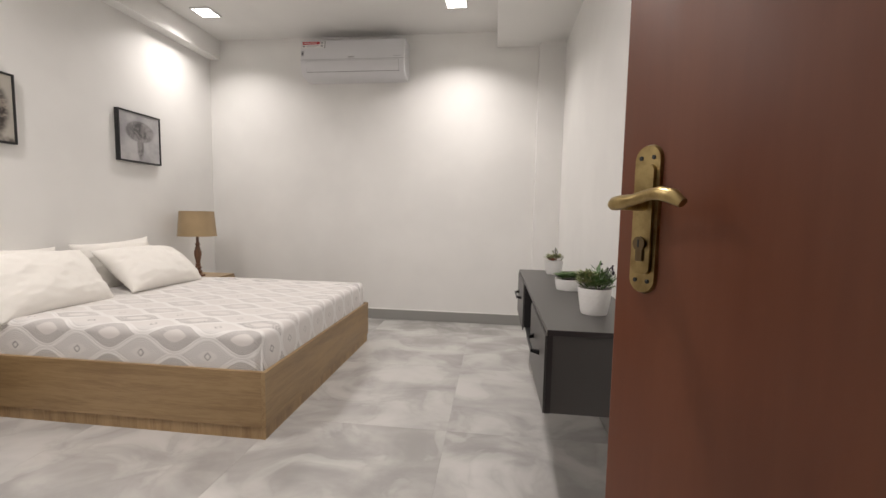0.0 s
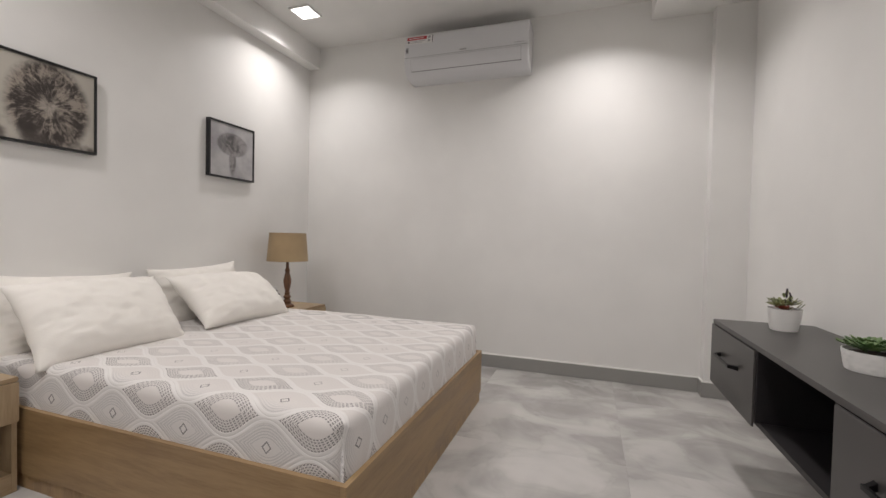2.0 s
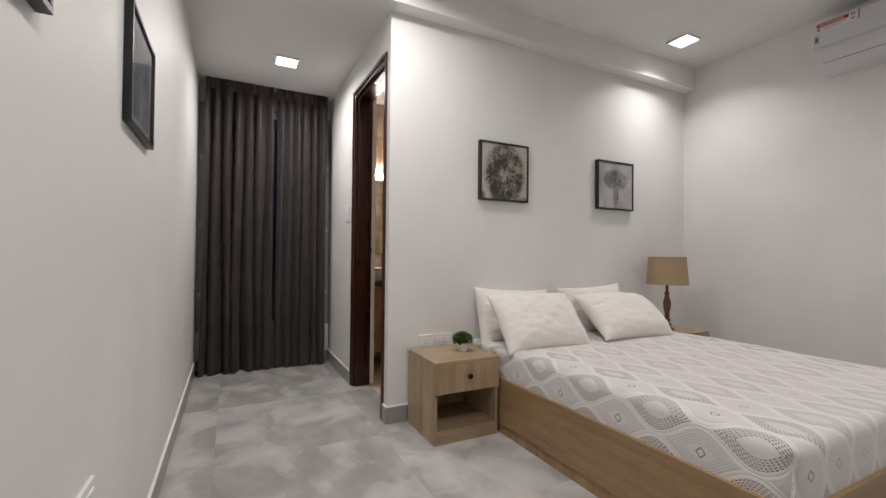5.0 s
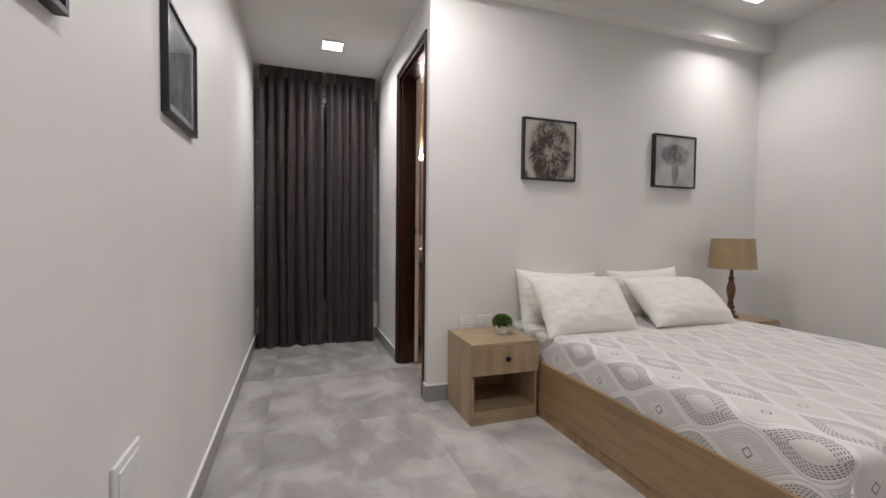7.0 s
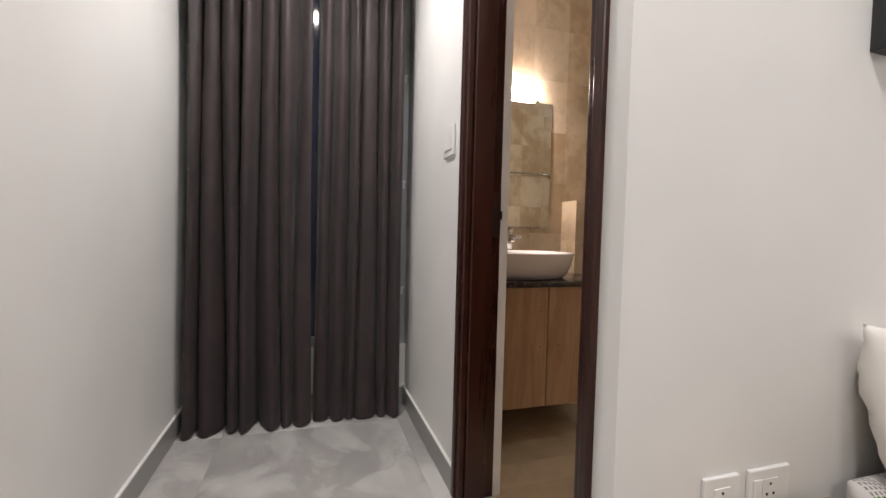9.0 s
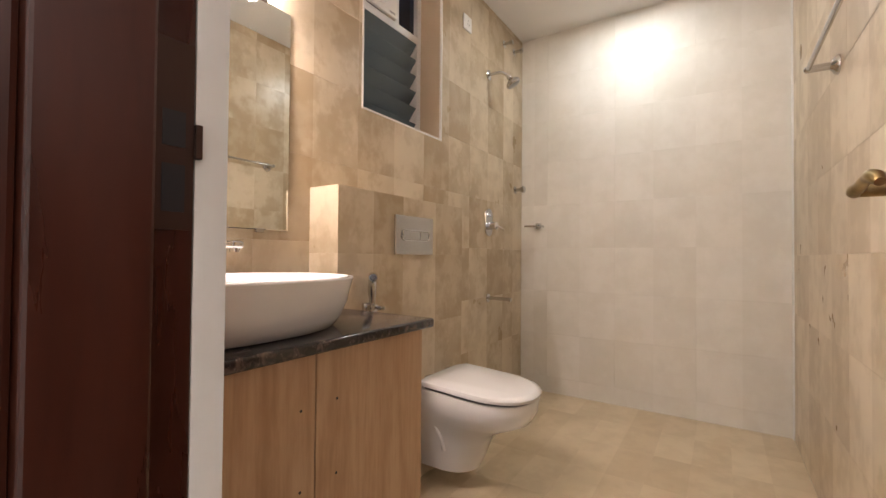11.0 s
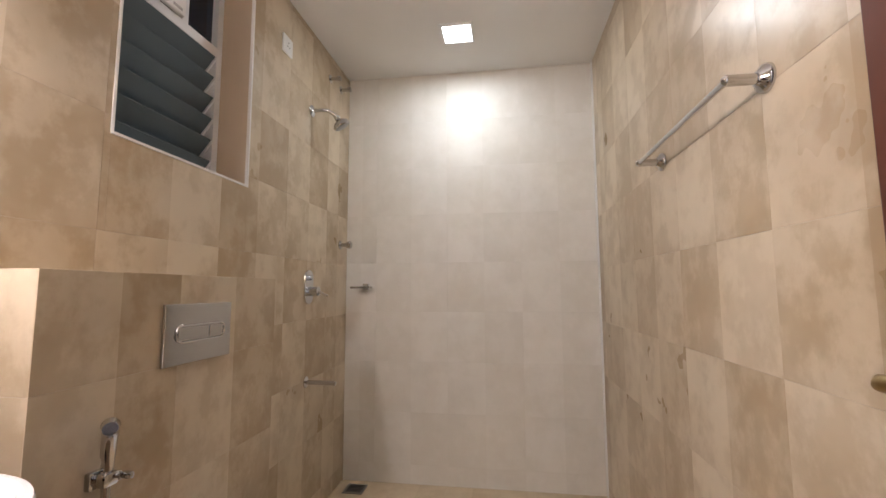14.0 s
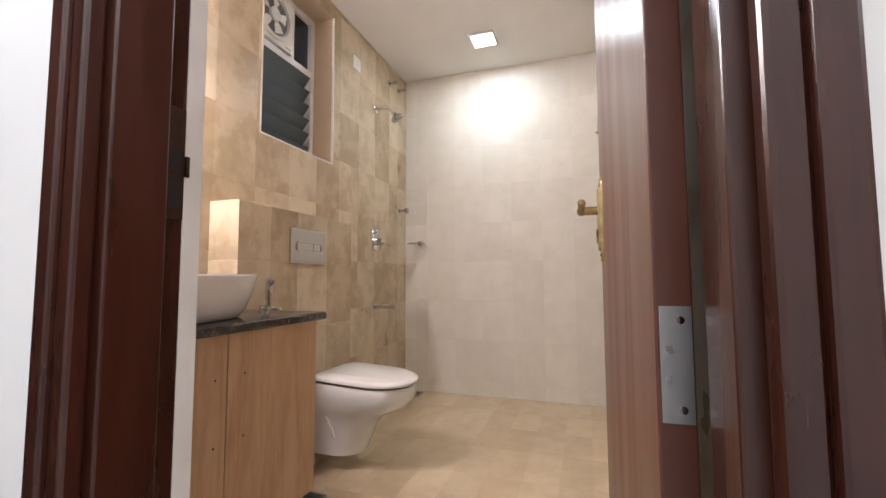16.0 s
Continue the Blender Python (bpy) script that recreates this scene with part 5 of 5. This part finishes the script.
# hand spray on the cistern wall
hf = thing("health_faucet", LX, 2.300, 0.715, "chrome hand spray in a square wall holder", "spray")
bm = B(0.0005, 0.014, -0.024, 0.024, -0.004, 0.030, bevel=0.003)
slab(bm, 0.012, 0.040, -0.017, 0.017, 0.0, 0.026, 0.005)
part("holder", bm, CHROME, hf, "", True)
bm = B(0.020, 0.062, 0.018, 0.030, 0.006, 0.020, bevel=0.004)
slab(bm, 0.026, 0.040, 0.016, 0.022, 0.004, 0.022, 0.002)
part("valve_lever", bm, CHROME, hf, "", True)
bm = bmesh.new()
tube(bm, [(0.026, 0, -0.05), (0.026, 0, 0.0), (0.026, 0, 0.030), (0.028, 0.0, 0.062), (0.031, -0.003, 0.090), (0.038, -0.010, 0.112), (0.050, -0.022, 0.122), (0.060, -0.032, 0.120)], [0.007, 0.0085, 0.0105, 0.012, 0.0135, 0.0155, 0.0165, 0.013], 18)
part("spray_head", bm, CHROME, hf, "", True)
bm = B(0.012, 0.019, -0.0055, 0.0055, 0.052, 0.096, bevel=0.002)
part("trigger", bm, CHROME, hf, "", True)
bm = bmesh.new()
tube(bm, [(0.020, 0, -0.05), (0.022, 0.004, -0.15), (0.03, 0.02, -0.28), (0.03, 0.05, -0.33), (0.02, 0.075, -0.28), (0.004, 0.08, -0.22)], 0.006, 10)
part("hose", bm, CHROME, hf, "steel hose", True)


# ---- toilet ----
def toilet():
    ob = thing("toilet", LX, 2.712, 0.068, "wall-hung white ceramic toilet with the lid closed", "toilet")
    seg = 56

    def outline(L, W, x0, z, tilt=0.0):
        """Straight at the back and sides, a half ellipse at the front."""
        pts = []
        nose = min(0.62 * (L - x0), W * 1.25)
        for k in range(seg):
            f = k / seg
            if f < 0.5:
                a = radians(-90 + 360 * f)
                p = (L - nose + nose * abs(math.cos(a)) ** 0.78, W * math.copysign(abs(math.sin(a)) ** 0.9, math.sin(a)))
            elif f < 0.68:
                p = (L - nose + (x0 + 0.02 - L + nose) * (f - 0.5) / 0.18, W)
            elif f < 0.82:
                p = (x0, W - 0.02 - (2 * W - 0.04) * (f - 0.68) / 0.14)
            else:
                p = (x0 + 0.02 + (L - nose - x0 - 0.02) * (f - 0.82) / 0.18, -W)
            pts.append((p[0], p[1], z - tilt * p[0]))
        return pts

    def loft(stations):
        bm = bmesh.new()
        rings = [[bm.verts.new(p) for p in outline(*st)] for st in stations]
        for a, b in zip(rings, rings[1:]):
            for k in range(seg):
                bm.faces.new((a[k], a[(k + 1) % seg], b[(k + 1) % seg], b[k]))
        bm.faces.new(list(reversed(rings[0])))
        bm.faces.new(rings[-1])
        return bm
    q = 0.055
    part("bowl", loft([(0.20, 0.095, 0.002, 0.0), (0.225, 0.106, 0.002, 0.005), (0.250, 0.112, 0.002, 0.06), (0.275, 0.117, 0.002, 0.12), (0.315, 0.126, 0.002, 0.165), (0.385, 0.144, 0.002, 0.205, 0.02), (0.440, 0.162, 0.002, 0.248, q), (0.458, 0.170, 0.002, 0.285, q), (0.460, 0.171, 0.002, 0.325, q), (0.455, 0.168, 0.002, 0.332, q)]), CERAMIC, ob, "", True)
    # dark grey filler paints the shade in the gap under the lid
    part("seat_gap_shade", loft([(0.450, 0.162, 0.052, 0.331, q), (0.450, 0.162, 0.052, 0.343, q)]), DGREY, ob)
    part("lid", loft([(0.462, 0.171, 0.045, 0.341, q), (0.469, 0.176, 0.040, 0.344, q), (0.469, 0.176, 0.040, 0.353, q), (0.462, 0.171, 0.044, 0.360, q), (0.44, 0.155, 0.058, 0.364, q)]), CERAMIC, ob, "closed white lid", True)
    for s in (-1, 1):
        bm = bmesh.new()
        rod(bm, (0.030, s * 0.075 - 0.012, 0.343), (0.030, s * 0.075 + 0.012, 0.343), 0.011, 14)
        part("lid_hinge", bm, CHROME, ob, "", True)
        bm = bmesh.new()
        tube(bm, [(0.045, s * 0.121, 0.24), (0.09, s * 0.128, 0.20), (0.13, s * 0.126, 0.13), (0.135, s * 0.118, 0.09)], 0.007, 10)
        part("side_rib", bm, CERAMIC, ob, "", True)


toilet()
fl = thing("flush_plate", LX, 2.566, 0.990, "satin chrome dual flush plate", "flush plate")
part("plate", B(0.0005, 0.010, -0.123, 0.123, -0.076, 0.076, bevel=0.002), SATIN, fl)
bm = bmesh.new()
pts = []
for k in range(9):
    a = radians(90 + 180 * k / 8)
    pts.append((0.0115, -0.068 + 0.021 * math.cos(a), 0.021 * math.sin(a)))
for k in range(9):
    a = radians(-90 + 180 * k / 8)
    pts.append((0.0115, 0.072 + 0.021 * math.cos(a), 0.021 * math.sin(a)))
tube(bm, pts + [pts[0]], 0.0028, 8)
part("button_ring", bm, CHROME, fl, "", True)
part("button", B(0.0095, 0.0125, -0.082, 0.028, -0.0165, 0.0165, bevel=0.002), SATIN, fl)
part("button", B(0.0095, 0.0125, 0.031, 0.085, -0.0165, 0.0165, bevel=0.002), SATIN, fl)

# ---- shower fittings ----
sh = thing("wall_shower", BX0, 3.475, 2.005, "chrome wall shower head on a bent arm", "shower head")
part("flange", lathe([(0.030, 0.0005), (0.030, 0.004), (0.018, 0.010), (0.012, 0.012)], 24, None, pose(0, 0, 0, 0, 90, 0)), CHROME, sh, "", True)
bm = bmesh.new()
tube(bm, [(0.008, 0, 0), (0.05, 0.004, 0.004), (0.085, 0.012, 0.000), (0.108, 0.022, -0.014), (0.122, 0.030, -0.030)], 0.0092, 14)
part("arm", bm, CHROME, sh, "", True)
d = Vector((0.50, 0.25, -0.85)).normalized()
m = Matrix.Translation((0.122, 0.030, -0.030)) @ d.to_track_quat("Z", "Y").to_matrix().to_4x4()
part("collar", lathe([(0.013, -0.008), (0.015, -0.004), (0.015, 0.010), (0.012, 0.014)], 24, None, m), CHROME, sh, "", True)
part("head", lathe([(0.012, 0.012), (0.020, 0.018), (0.038, 0.030), (0.044, 0.040), (0.044, 0.050), (0.040, 0.054)], 32, None, m), CHROME, sh, "", True)
part("spray_face", lathe([(0.038, 0.0541), (0.036, 0.0555), (0.002, 0.0560)], 32, None, m), STEEL, sh, "grey nozzle face", True)

mx = thing("shower_mixer", BX0, 3.485, 1.115, "chrome oval concealed shower mixer with a lever", "mixer")
bm = rounded_plate(0.085, 0.165, 0.007, 0.042)
bmesh.ops.transform(bm, matrix=pose(0.0005, 0, 0, 0, 0, 90), verts=bm.verts[:])
part("plate", bm, CHROME, mx, "", True)
bm = bmesh.new()
rod(bm, (0.006, 0, -0.022), (0.055, 0, -0.022), 0.023, 24)
part("knob", bm, CHROME, mx, "", True)
bm = bmesh.new()
tube(bm, [(0.045, 0.0, -0.022), (0.065, 0.02, -0.03), (0.085, 0.045, -0.046)], [0.006, 0.0055, 0.005], 10)
part("lever", bm, CHROME, mx, "", True)
bm = bmesh.new()
rod(bm, (0.006, 0, 0.045), (0.024, 0, 0.045), 0.013, 20)
part("diverter", bm, CHROME, mx, "", True)

for y, z in ((3.69, 2.285), (3.845, 2.295)):
    ob = thing("angle_valve", BX0, y, z, "small chrome stop valve high on the wall", "valve", "stop valves")
    part("flange", lathe([(0.024, 0.0005), (0.024, 0.003), (0.012, 0.008)], 20, None, pose(0, 0, 0, 0, 90, 0)), CHROME, ob, "", True)
    bm = bmesh.new()
    rod(bm, (0.006, 0, 0), (0.045, 0, 0), 0.010, 16)
    rod(bm, (0.030, 0, 0), (0.030, 0.022, 0.008), 0.007, 12)
    part("body", bm, CHROME, ob, "", True)
    bm = bmesh.new()
    rod(bm, (0.045, 0, 0), (0.062, 0, 0), 0.014, 16)
    part("knob", bm, CHROME, ob, "", True)

rh = thing("robe_hook", BX0, 3.872, 1.362, "chrome round robe hook on the tiles", "hook")
bm = lathe([(0.025, 0.0005), (0.025, 0.006), (0.012, 0.011), (0.011, 0.034), (0.015, 0.040), (0.022, 0.058), (0.023, 0.066), (0.019, 0.071)], 24, None, pose(0, 0, 0, 0, 90, 0))
part("peg", bm, CHROME, rh, "", True)

sp = thing("bath_spout", BX0, 3.485, 0.660, "chrome bucket spout low on the shower wall", "spout")
part("flange", lathe([(0.026, 0.0005), (0.026, 0.004), (0.014, 0.010)], 20, None, pose(0, 0, 0, 0, 90, 0)), CHROME, sp, "", True)
bm = bmesh.new()
tube(bm, [(0.008, 0, 0), (0.06, 0.0, 0), (0.140, 0.0, 0.0), (0.152, 0.0, -0.003)], [0.0105, 0.0105, 0.0105, 0.010], 16)
part("pipe", bm, CHROME, sp, "", True)

so = thing("soap_dish", -4.183, BY1, 1.118, "shallow chrome soap dish on a square wall mount", "soap dish")
part("mount", B(-0.016, 0.018, -0.022, -0.0005, -0.018, 0.020, bevel=0.002), CHROME, so)
part("arm", B(-0.006, 0.008, -0.05, -0.021, -0.006, 0.004, bevel=0.001), CHROME, so)
bm = B(-0.066, 0.046, -0.098, -0.026, -0.010, -0.006, bevel=0.0015)
for q in ((-0.066, -0.063, -0.098, -0.026), (0.043, 0.046, -0.098, -0.026), (-0.063, 0.043, -0.098, -0.095), (-0.063, 0.043, -0.029, -0.026)):
    slab(bm, *q, -0.0062, 0.002)
part("dish", bm, SATIN, so, "shallow chrome dish")

tr = thing("towel_rail", BX1, 2.685, 1.517, "chrome towel rail with round wall mounts", "towel rail")
for y in (-0.265, 0.295):
    part("mount", lathe([(0.030, 0.0005), (0.030, 0.006), (0.026, 0.012), (0.018, 0.017), (0.014, 0.022)], 28, None, pose(0, y, 0, 0, -90, 0)), CHROME, tr, "", True)
    bm = bmesh.new()
    rod(bm, (-0.018, y, 0), (-0.075, y, 0), 0.0115, 18)
    bmesh.ops.create_uvsphere(bm, u_segments=16, v_segments=8, radius=0.0118, matrix=Matrix.Translation((-0.075, y, 0)))
    part("post", bm, CHROME, tr, "", True)
bm = bmesh.new()
rod(bm, (-0.075, -0.265, 0), (-0.075, 0.295, 0), 0.0072, 18)
part("bar", bm, CHROME, tr, "", True)

for x, y in ((-4.196, 3.885), (-4.015, 2.375)):
    dr = thing("floor_drain", x, y, 0.0, "square steel floor drain grate", "drain", "floor drains")
    bm = bmesh.new()
    s = 0.055
    slab(bm, -s, s, -s, -s + 0.012, 0.001, 0.005)
    slab(bm, -s, s, s - 0.012, s, 0.001, 0.005)
    slab(bm, -s, -s + 0.012, -s + 0.012, s - 0.012, 0.001, 0.005)
    slab(bm, s - 0.012, s, -s + 0.012, s - 0.012, 0.001, 0.005)
    part("rim", bm, STEEL, dr)
    for k in range(5):
        part("slot_bar", B(-s + 0.012, s - 0.012, -0.036 + k * 0.0165, -0.029 + k * 0.0165, 0.001, 0.004), STEEL, dr)
    part("well", B(-s + 0.012, s - 0.012, -s + 0.012, s - 0.012, 0.0006, 0.001), BLACKP, dr)

# ---- bathroom window ----
bw = thing("window_2", RX, (RY0 + RY1) / 2, RZ0, "white aluminium louvre window with an exhaust fan", "window", kind="structure")
hw, hh, mid = (RY1 - RY0) / 2 - 0.0005, RZ1 - RZ0 - 0.0005, 0.502
bm = bmesh.new()
slab(bm, -0.04, 0.0, -hw, -hw + 0.03, 0.0005, hh, 0.002)
slab(bm, -0.04, 0.0, hw - 0.03, hw, 0.0005, hh, 0.002)
slab(bm, -0.04, 0.0, -hw + 0.03, hw - 0.03, 0.0005, 0.025, 0.002)
slab(bm, -0.04, 0.0, -hw + 0.03, hw - 0.03, hh - 0.03, hh, 0.002)
slab(bm, -0.04, 0.004, -hw + 0.03, hw - 0.03, mid, mid + 0.036, 0.002)
slab(bm, -0.04, 0.002, 0.065, 0.095, mid + 0.036, hh - 0.03, 0.002)
part("window_frame", bm, ALU, bw)
part("pane", B(-0.03, -0.026, 0.095, hw - 0.03, mid + 0.036, hh - 0.03), NIGHT, bw, "dark blue night pane")
for k in range(6):
    z = 0.050 + k * 0.082
    bm = B(-0.0025, 0.0025, -hw + 0.042, hw - 0.042, -0.052, 0.052, bevel=0.0008)
    bmesh.ops.transform(bm, matrix=pose(-0.03, 0, z, 0, 38, 0), verts=bm.verts[:])
    part("louvre", bm, FROST, bw, "frosted glass louvre slat")
    for s in (-1, 1):
        bm = B(-0.004, 0.004, -0.004, 0.004, -0.045, 0.045, bevel=0.001)
        bmesh.ops.transform(bm, matrix=pose(-0.026, s * (hw - 0.036), z, 0, 38, 0), verts=bm.verts[:])
        part("louvre_clip", bm, ALU, bw)
# plain dark sheet added behind the slats, standing in for the night outside
part("night_sheet", B(-0.085, -0.082, -hw, hw, 0.0, mid), NIGHT, bw)
fan = thing("exhaust_fan", RX + 0.002, (RY0 + RY1) / 2 - 0.088, RZ0 + mid + 0.037, "white square exhaust fan set in the window", "exhaust fan")
fw = 0.148
bm = B(0.0, 0.018, -fw, fw, 0.0, 0.270, bevel=0.004)
part("housing", bm, WHITEP, fan)
part("ring", lathe([(0.118, 0.018), (0.118, 0.030), (0.106, 0.034), (0.100, 0.024), (0.100, 0.0185)], 40, None, pose(0, 0, 0.138, 0, 90, 0), False), WHITEP, fan, "", True)
part("dark_duct", lathe([(0.100, 0.0182), (0.100, 0.0186)], 32, None, pose(0, 0, 0.138, 0, 90, 0)), DGREY, fan)
for k in range(5):
    bm = bmesh.new()
    a0 = 2 * math.pi * k / 5
    pts = []
    for f, w in ((0.25, 0.3), (0.6, 0.48), (0.95, 0.42)):
        pts.append([(0.021 + 0.006 * s, 0.1 * f * math.cos(a0 + s * w), 0.138 + 0.1 * f * math.sin(a0 + s * w)) for s in (-1, 1)])
    vs = [[bm.verts.new(p) for p in row] for row in pts]
    vb = [[bm.verts.new((p[0] - 0.002, p[1], p[2])) for p in row] for row in pts]
    for i in range(2):
        bm.faces.new((vs[i][0], vs[i][1], vs[i + 1][1], vs[i + 1][0]))
        bm.faces.new((vb[i][0], vb[i + 1][0], vb[i + 1][1], vb[i][1]))
        for s in (0, 1):
            bm.faces.new((vs[i][s], vs[i + 1][s], vb[i + 1][s], vb[i][s]))
    bm.faces.new((vs[0][0], vb[0][0], vb[0][1], vs[0][1]))
    bm.faces.new((vs[2][0], vs[2][1], vb[2][1], vb[2][0]))
    part("blade", bm, WHITEP, fan)
part("hub", lathe([(0.034, 0.019), (0.034, 0.034), (0.026, 0.040), (0.01, 0.042)], 24, None, pose(0, 0, 0.138, 0, 90, 0)), WHITEP, fan, "", True)
part("brand_bar", B(0.018, 0.0188, fw - 0.055, fw - 0.015, 0.012, 0.022), GREYP, fan)

# ---- tiles, piece by piece ----
TH = 0.008
JOINT = 0.0002


def rect_pieces(a0, a1, b0, b1, hole):
    """The rectangle less a hole, as up to four rectangles."""
    if not hole or hole[0] >= a1 or hole[1] <= a0 or hole[2] >= b1 or hole[3] <= b0:
        return [(a0, a1, b0, b1)]
    h0, h1, g0, g1 = max(a0, hole[0]), min(a1, hole[1]), max(b0, hole[2]), min(b1, hole[3])
    out = []
    if h0 > a0:
        out.append((a0, h0, b0, b1))
    if h1 < a1:
        out.append((h1, a1, b0, b1))
    if g0 > b0:
        out.append((h0, h1, b0, g0))
    if g1 < b1:
        out.append((h0, h1, g1, b1))
    return [r for r in out if r[1] - r[0] > 0.004 and r[3] - r[2] > 0.004]


def lay(parent, plane, at, sign, a_rng, b_rng, a0, da, b0, db, material, name="tile", holes=(), jitter=0.00015):
    """Tiles over a wall (plane x or y) or a floor (plane z). a runs along the wall, b up; joints at a0 + k da and b0 + k db."""
    rn = random.Random(len(holes) * 7 + int(abs(at) * 100))
    ka = range(math.floor((a_rng[0] - a0) / da), math.ceil((a_rng[1] - a0) / da))
    kb = range(math.floor((b_rng[0] - b0) / db), math.ceil((b_rng[1] - b0) / db))
    shared = {}
    for i in ka:
        for j in kb:
            r = (max(a0 + i * da, a_rng[0]) + JOINT, min(a0 + (i + 1) * da, a_rng[1]) - JOINT, max(b0 + j * db, b_rng[0]) + JOINT, min(b0 + (j + 1) * db, b_rng[1]) - JOINT)
            if r[1] - r[0] < 0.006 or r[3] - r[2] < 0.006:
                continue
            rects = [r]
            for hole in holes:
                rects = [q for s in rects for q in rect_pieces(*s, hole)]
            if not rects:
                continue
            ca, cb = (r[0] + r[1]) / 2, (r[2] + r[3]) / 2
            key = tuple(round(v, 4) for q in rects for v in (q[0] - ca, q[1] - ca, q[2] - cb, q[3] - cb))
            if key not in shared:
                bm = bmesh.new()
                for q in rects:
                    lo = (q[0] - ca, q[2] - cb)
                    hi = (q[1] - ca, q[3] - cb)
                    e = 0.0004
                    back = [(lo[0], lo[1]), (hi[0], lo[1]), (hi[0], hi[1]), (lo[0], hi[1])]
                    face = [(lo[0] + e, lo[1] + e), (hi[0] - e, lo[1] + e), (hi[0] - e, hi[1] - e), (lo[0] + e, hi[1] - e)]

                    def at3(p, d):
                        return {"x": (sign * d, p[0], p[1]), "y": (p[0], sign * d, p[1]), "z": (p[0], p[1], d)}[plane]
                    rows = [[bm.verts.new(at3(p, -TH)) for p in back], [bm.verts.new(at3(p, -e * 0.7)) for p in back], [bm.verts.new(at3(p, 0)) for p in face]]
                    for u, w in zip(rows, rows[1:]):
                        for k in range(4):
                            bm.faces.new((u[k], u[(k + 1) % 4], w[(k + 1) % 4], w[k]))
                    bm.faces.new(rows[2])
                shared[key] = mesh_of(name, bm, material)
            ob = new(name, shared[key])
            off = sign * rn.uniform(-jitter, 0)
            ob.matrix_world = {"x": pose(at + off, ca, cb), "y": pose(ca, at + off, cb), "z": pose(ca, cb, at - abs(off))}[plane]
            ob.parent = parent


lay(wall_bn, "y", BY1, -1, (BX0, BX1), (0.0, Z_BATH), -3.690, 0.433, 1.260, 0.2885, TILE_N)
lay(wall_bw, "x", BX0, 1, (BY0, BY1), (0.0, Z_BATH), 2.390, 0.433, 1.244, 0.2885, TILE_X, holes=[(RY0, RY1, RZ0, RZ1)])
lay(wall_be, "x", BX1, -1, (BY0, BY1), (0.0, Z_BATH), 2.443, 0.446, 1.215, 0.2885, TILE_X)
lay(wall_bs, "y", BY0, 1, (BX0, HX0 + 0.049), (0.0, Z_BATH), -4.0, 0.433, 1.244, 0.2885, TILE_X)
lay(ledge, "x", LX, 1, (LY0, LY1), (0.0, LZ), 2.500, 0.445, 0.916, 0.2885, TILE_X)
lay(ledge, "y", LY0, -1, (BX0, LX - 0.0015), (0.0, LZ), -4.5, 0.445, 0.916, 0.2885, TILE_X)
lay(ledge, "z", LZ, 1, (BX0, LX - 0.0015), (LY0 + 0.0015, LY1), -4.5, 0.445, 2.500, 0.445, TILE_X)
# recess sides and sill
lay(wall_bw, "y", RY1, -1, (RX, BX0 - 0.009), (RZ0, RZ1), -4.6, 0.445, 1.244, 0.2885, TILE_X)
lay(wall_bw, "y", RY0, 1, (RX, BX0 - 0.009), (RZ0, RZ1), -4.6, 0.445, 1.244, 0.2885, TILE_X)
lay(wall_bw, "z", RZ0, 1, (RX, BX0 - 0.009), (RY0, RY1), -4.6, 0.445, 2.390, 0.433, TILE_X)
bm = bmesh.new()
for y in (RY0 - 0.004, RY1 - 0.004):
    slab(bm, BX0 - 0.009, BX0 + 0.003, y, y + 0.008, RZ0 - 0.004, RZ1, 0.001)
slab(bm, BX0 - 0.009, BX0 + 0.003, RY0 + 0.004, RY1 - 0.004, RZ0 - 0.004, RZ0 + 0.004, 0.001)
part("edge_trim", bm, PAPER, wall_bw, "pale edge strip round the window recess")
lay(floor_bath, "z", 0.0, 1, (BX0, BX1), (1.405, BY1), -3.70, 0.30, 3.39, 0.30, TILE_F)
lay(floor, "z", 0.0, 1, (X_WIN, X_RIGHT), (0.203, Y_AC), -1.83, 0.80, 1.20, 0.80, MARBLE, holes=[(BX0 - 0.5, X_HEAD - 0.05, Y_HALL + 0.13, 5)], jitter=0.0002)
lay(floor, "z", 0.0, 1, (-1.6, 1.6), (-1.6, 0.2025), -1.83, 0.80, 1.20, 0.80, MARBLE, jitter=0.0002)
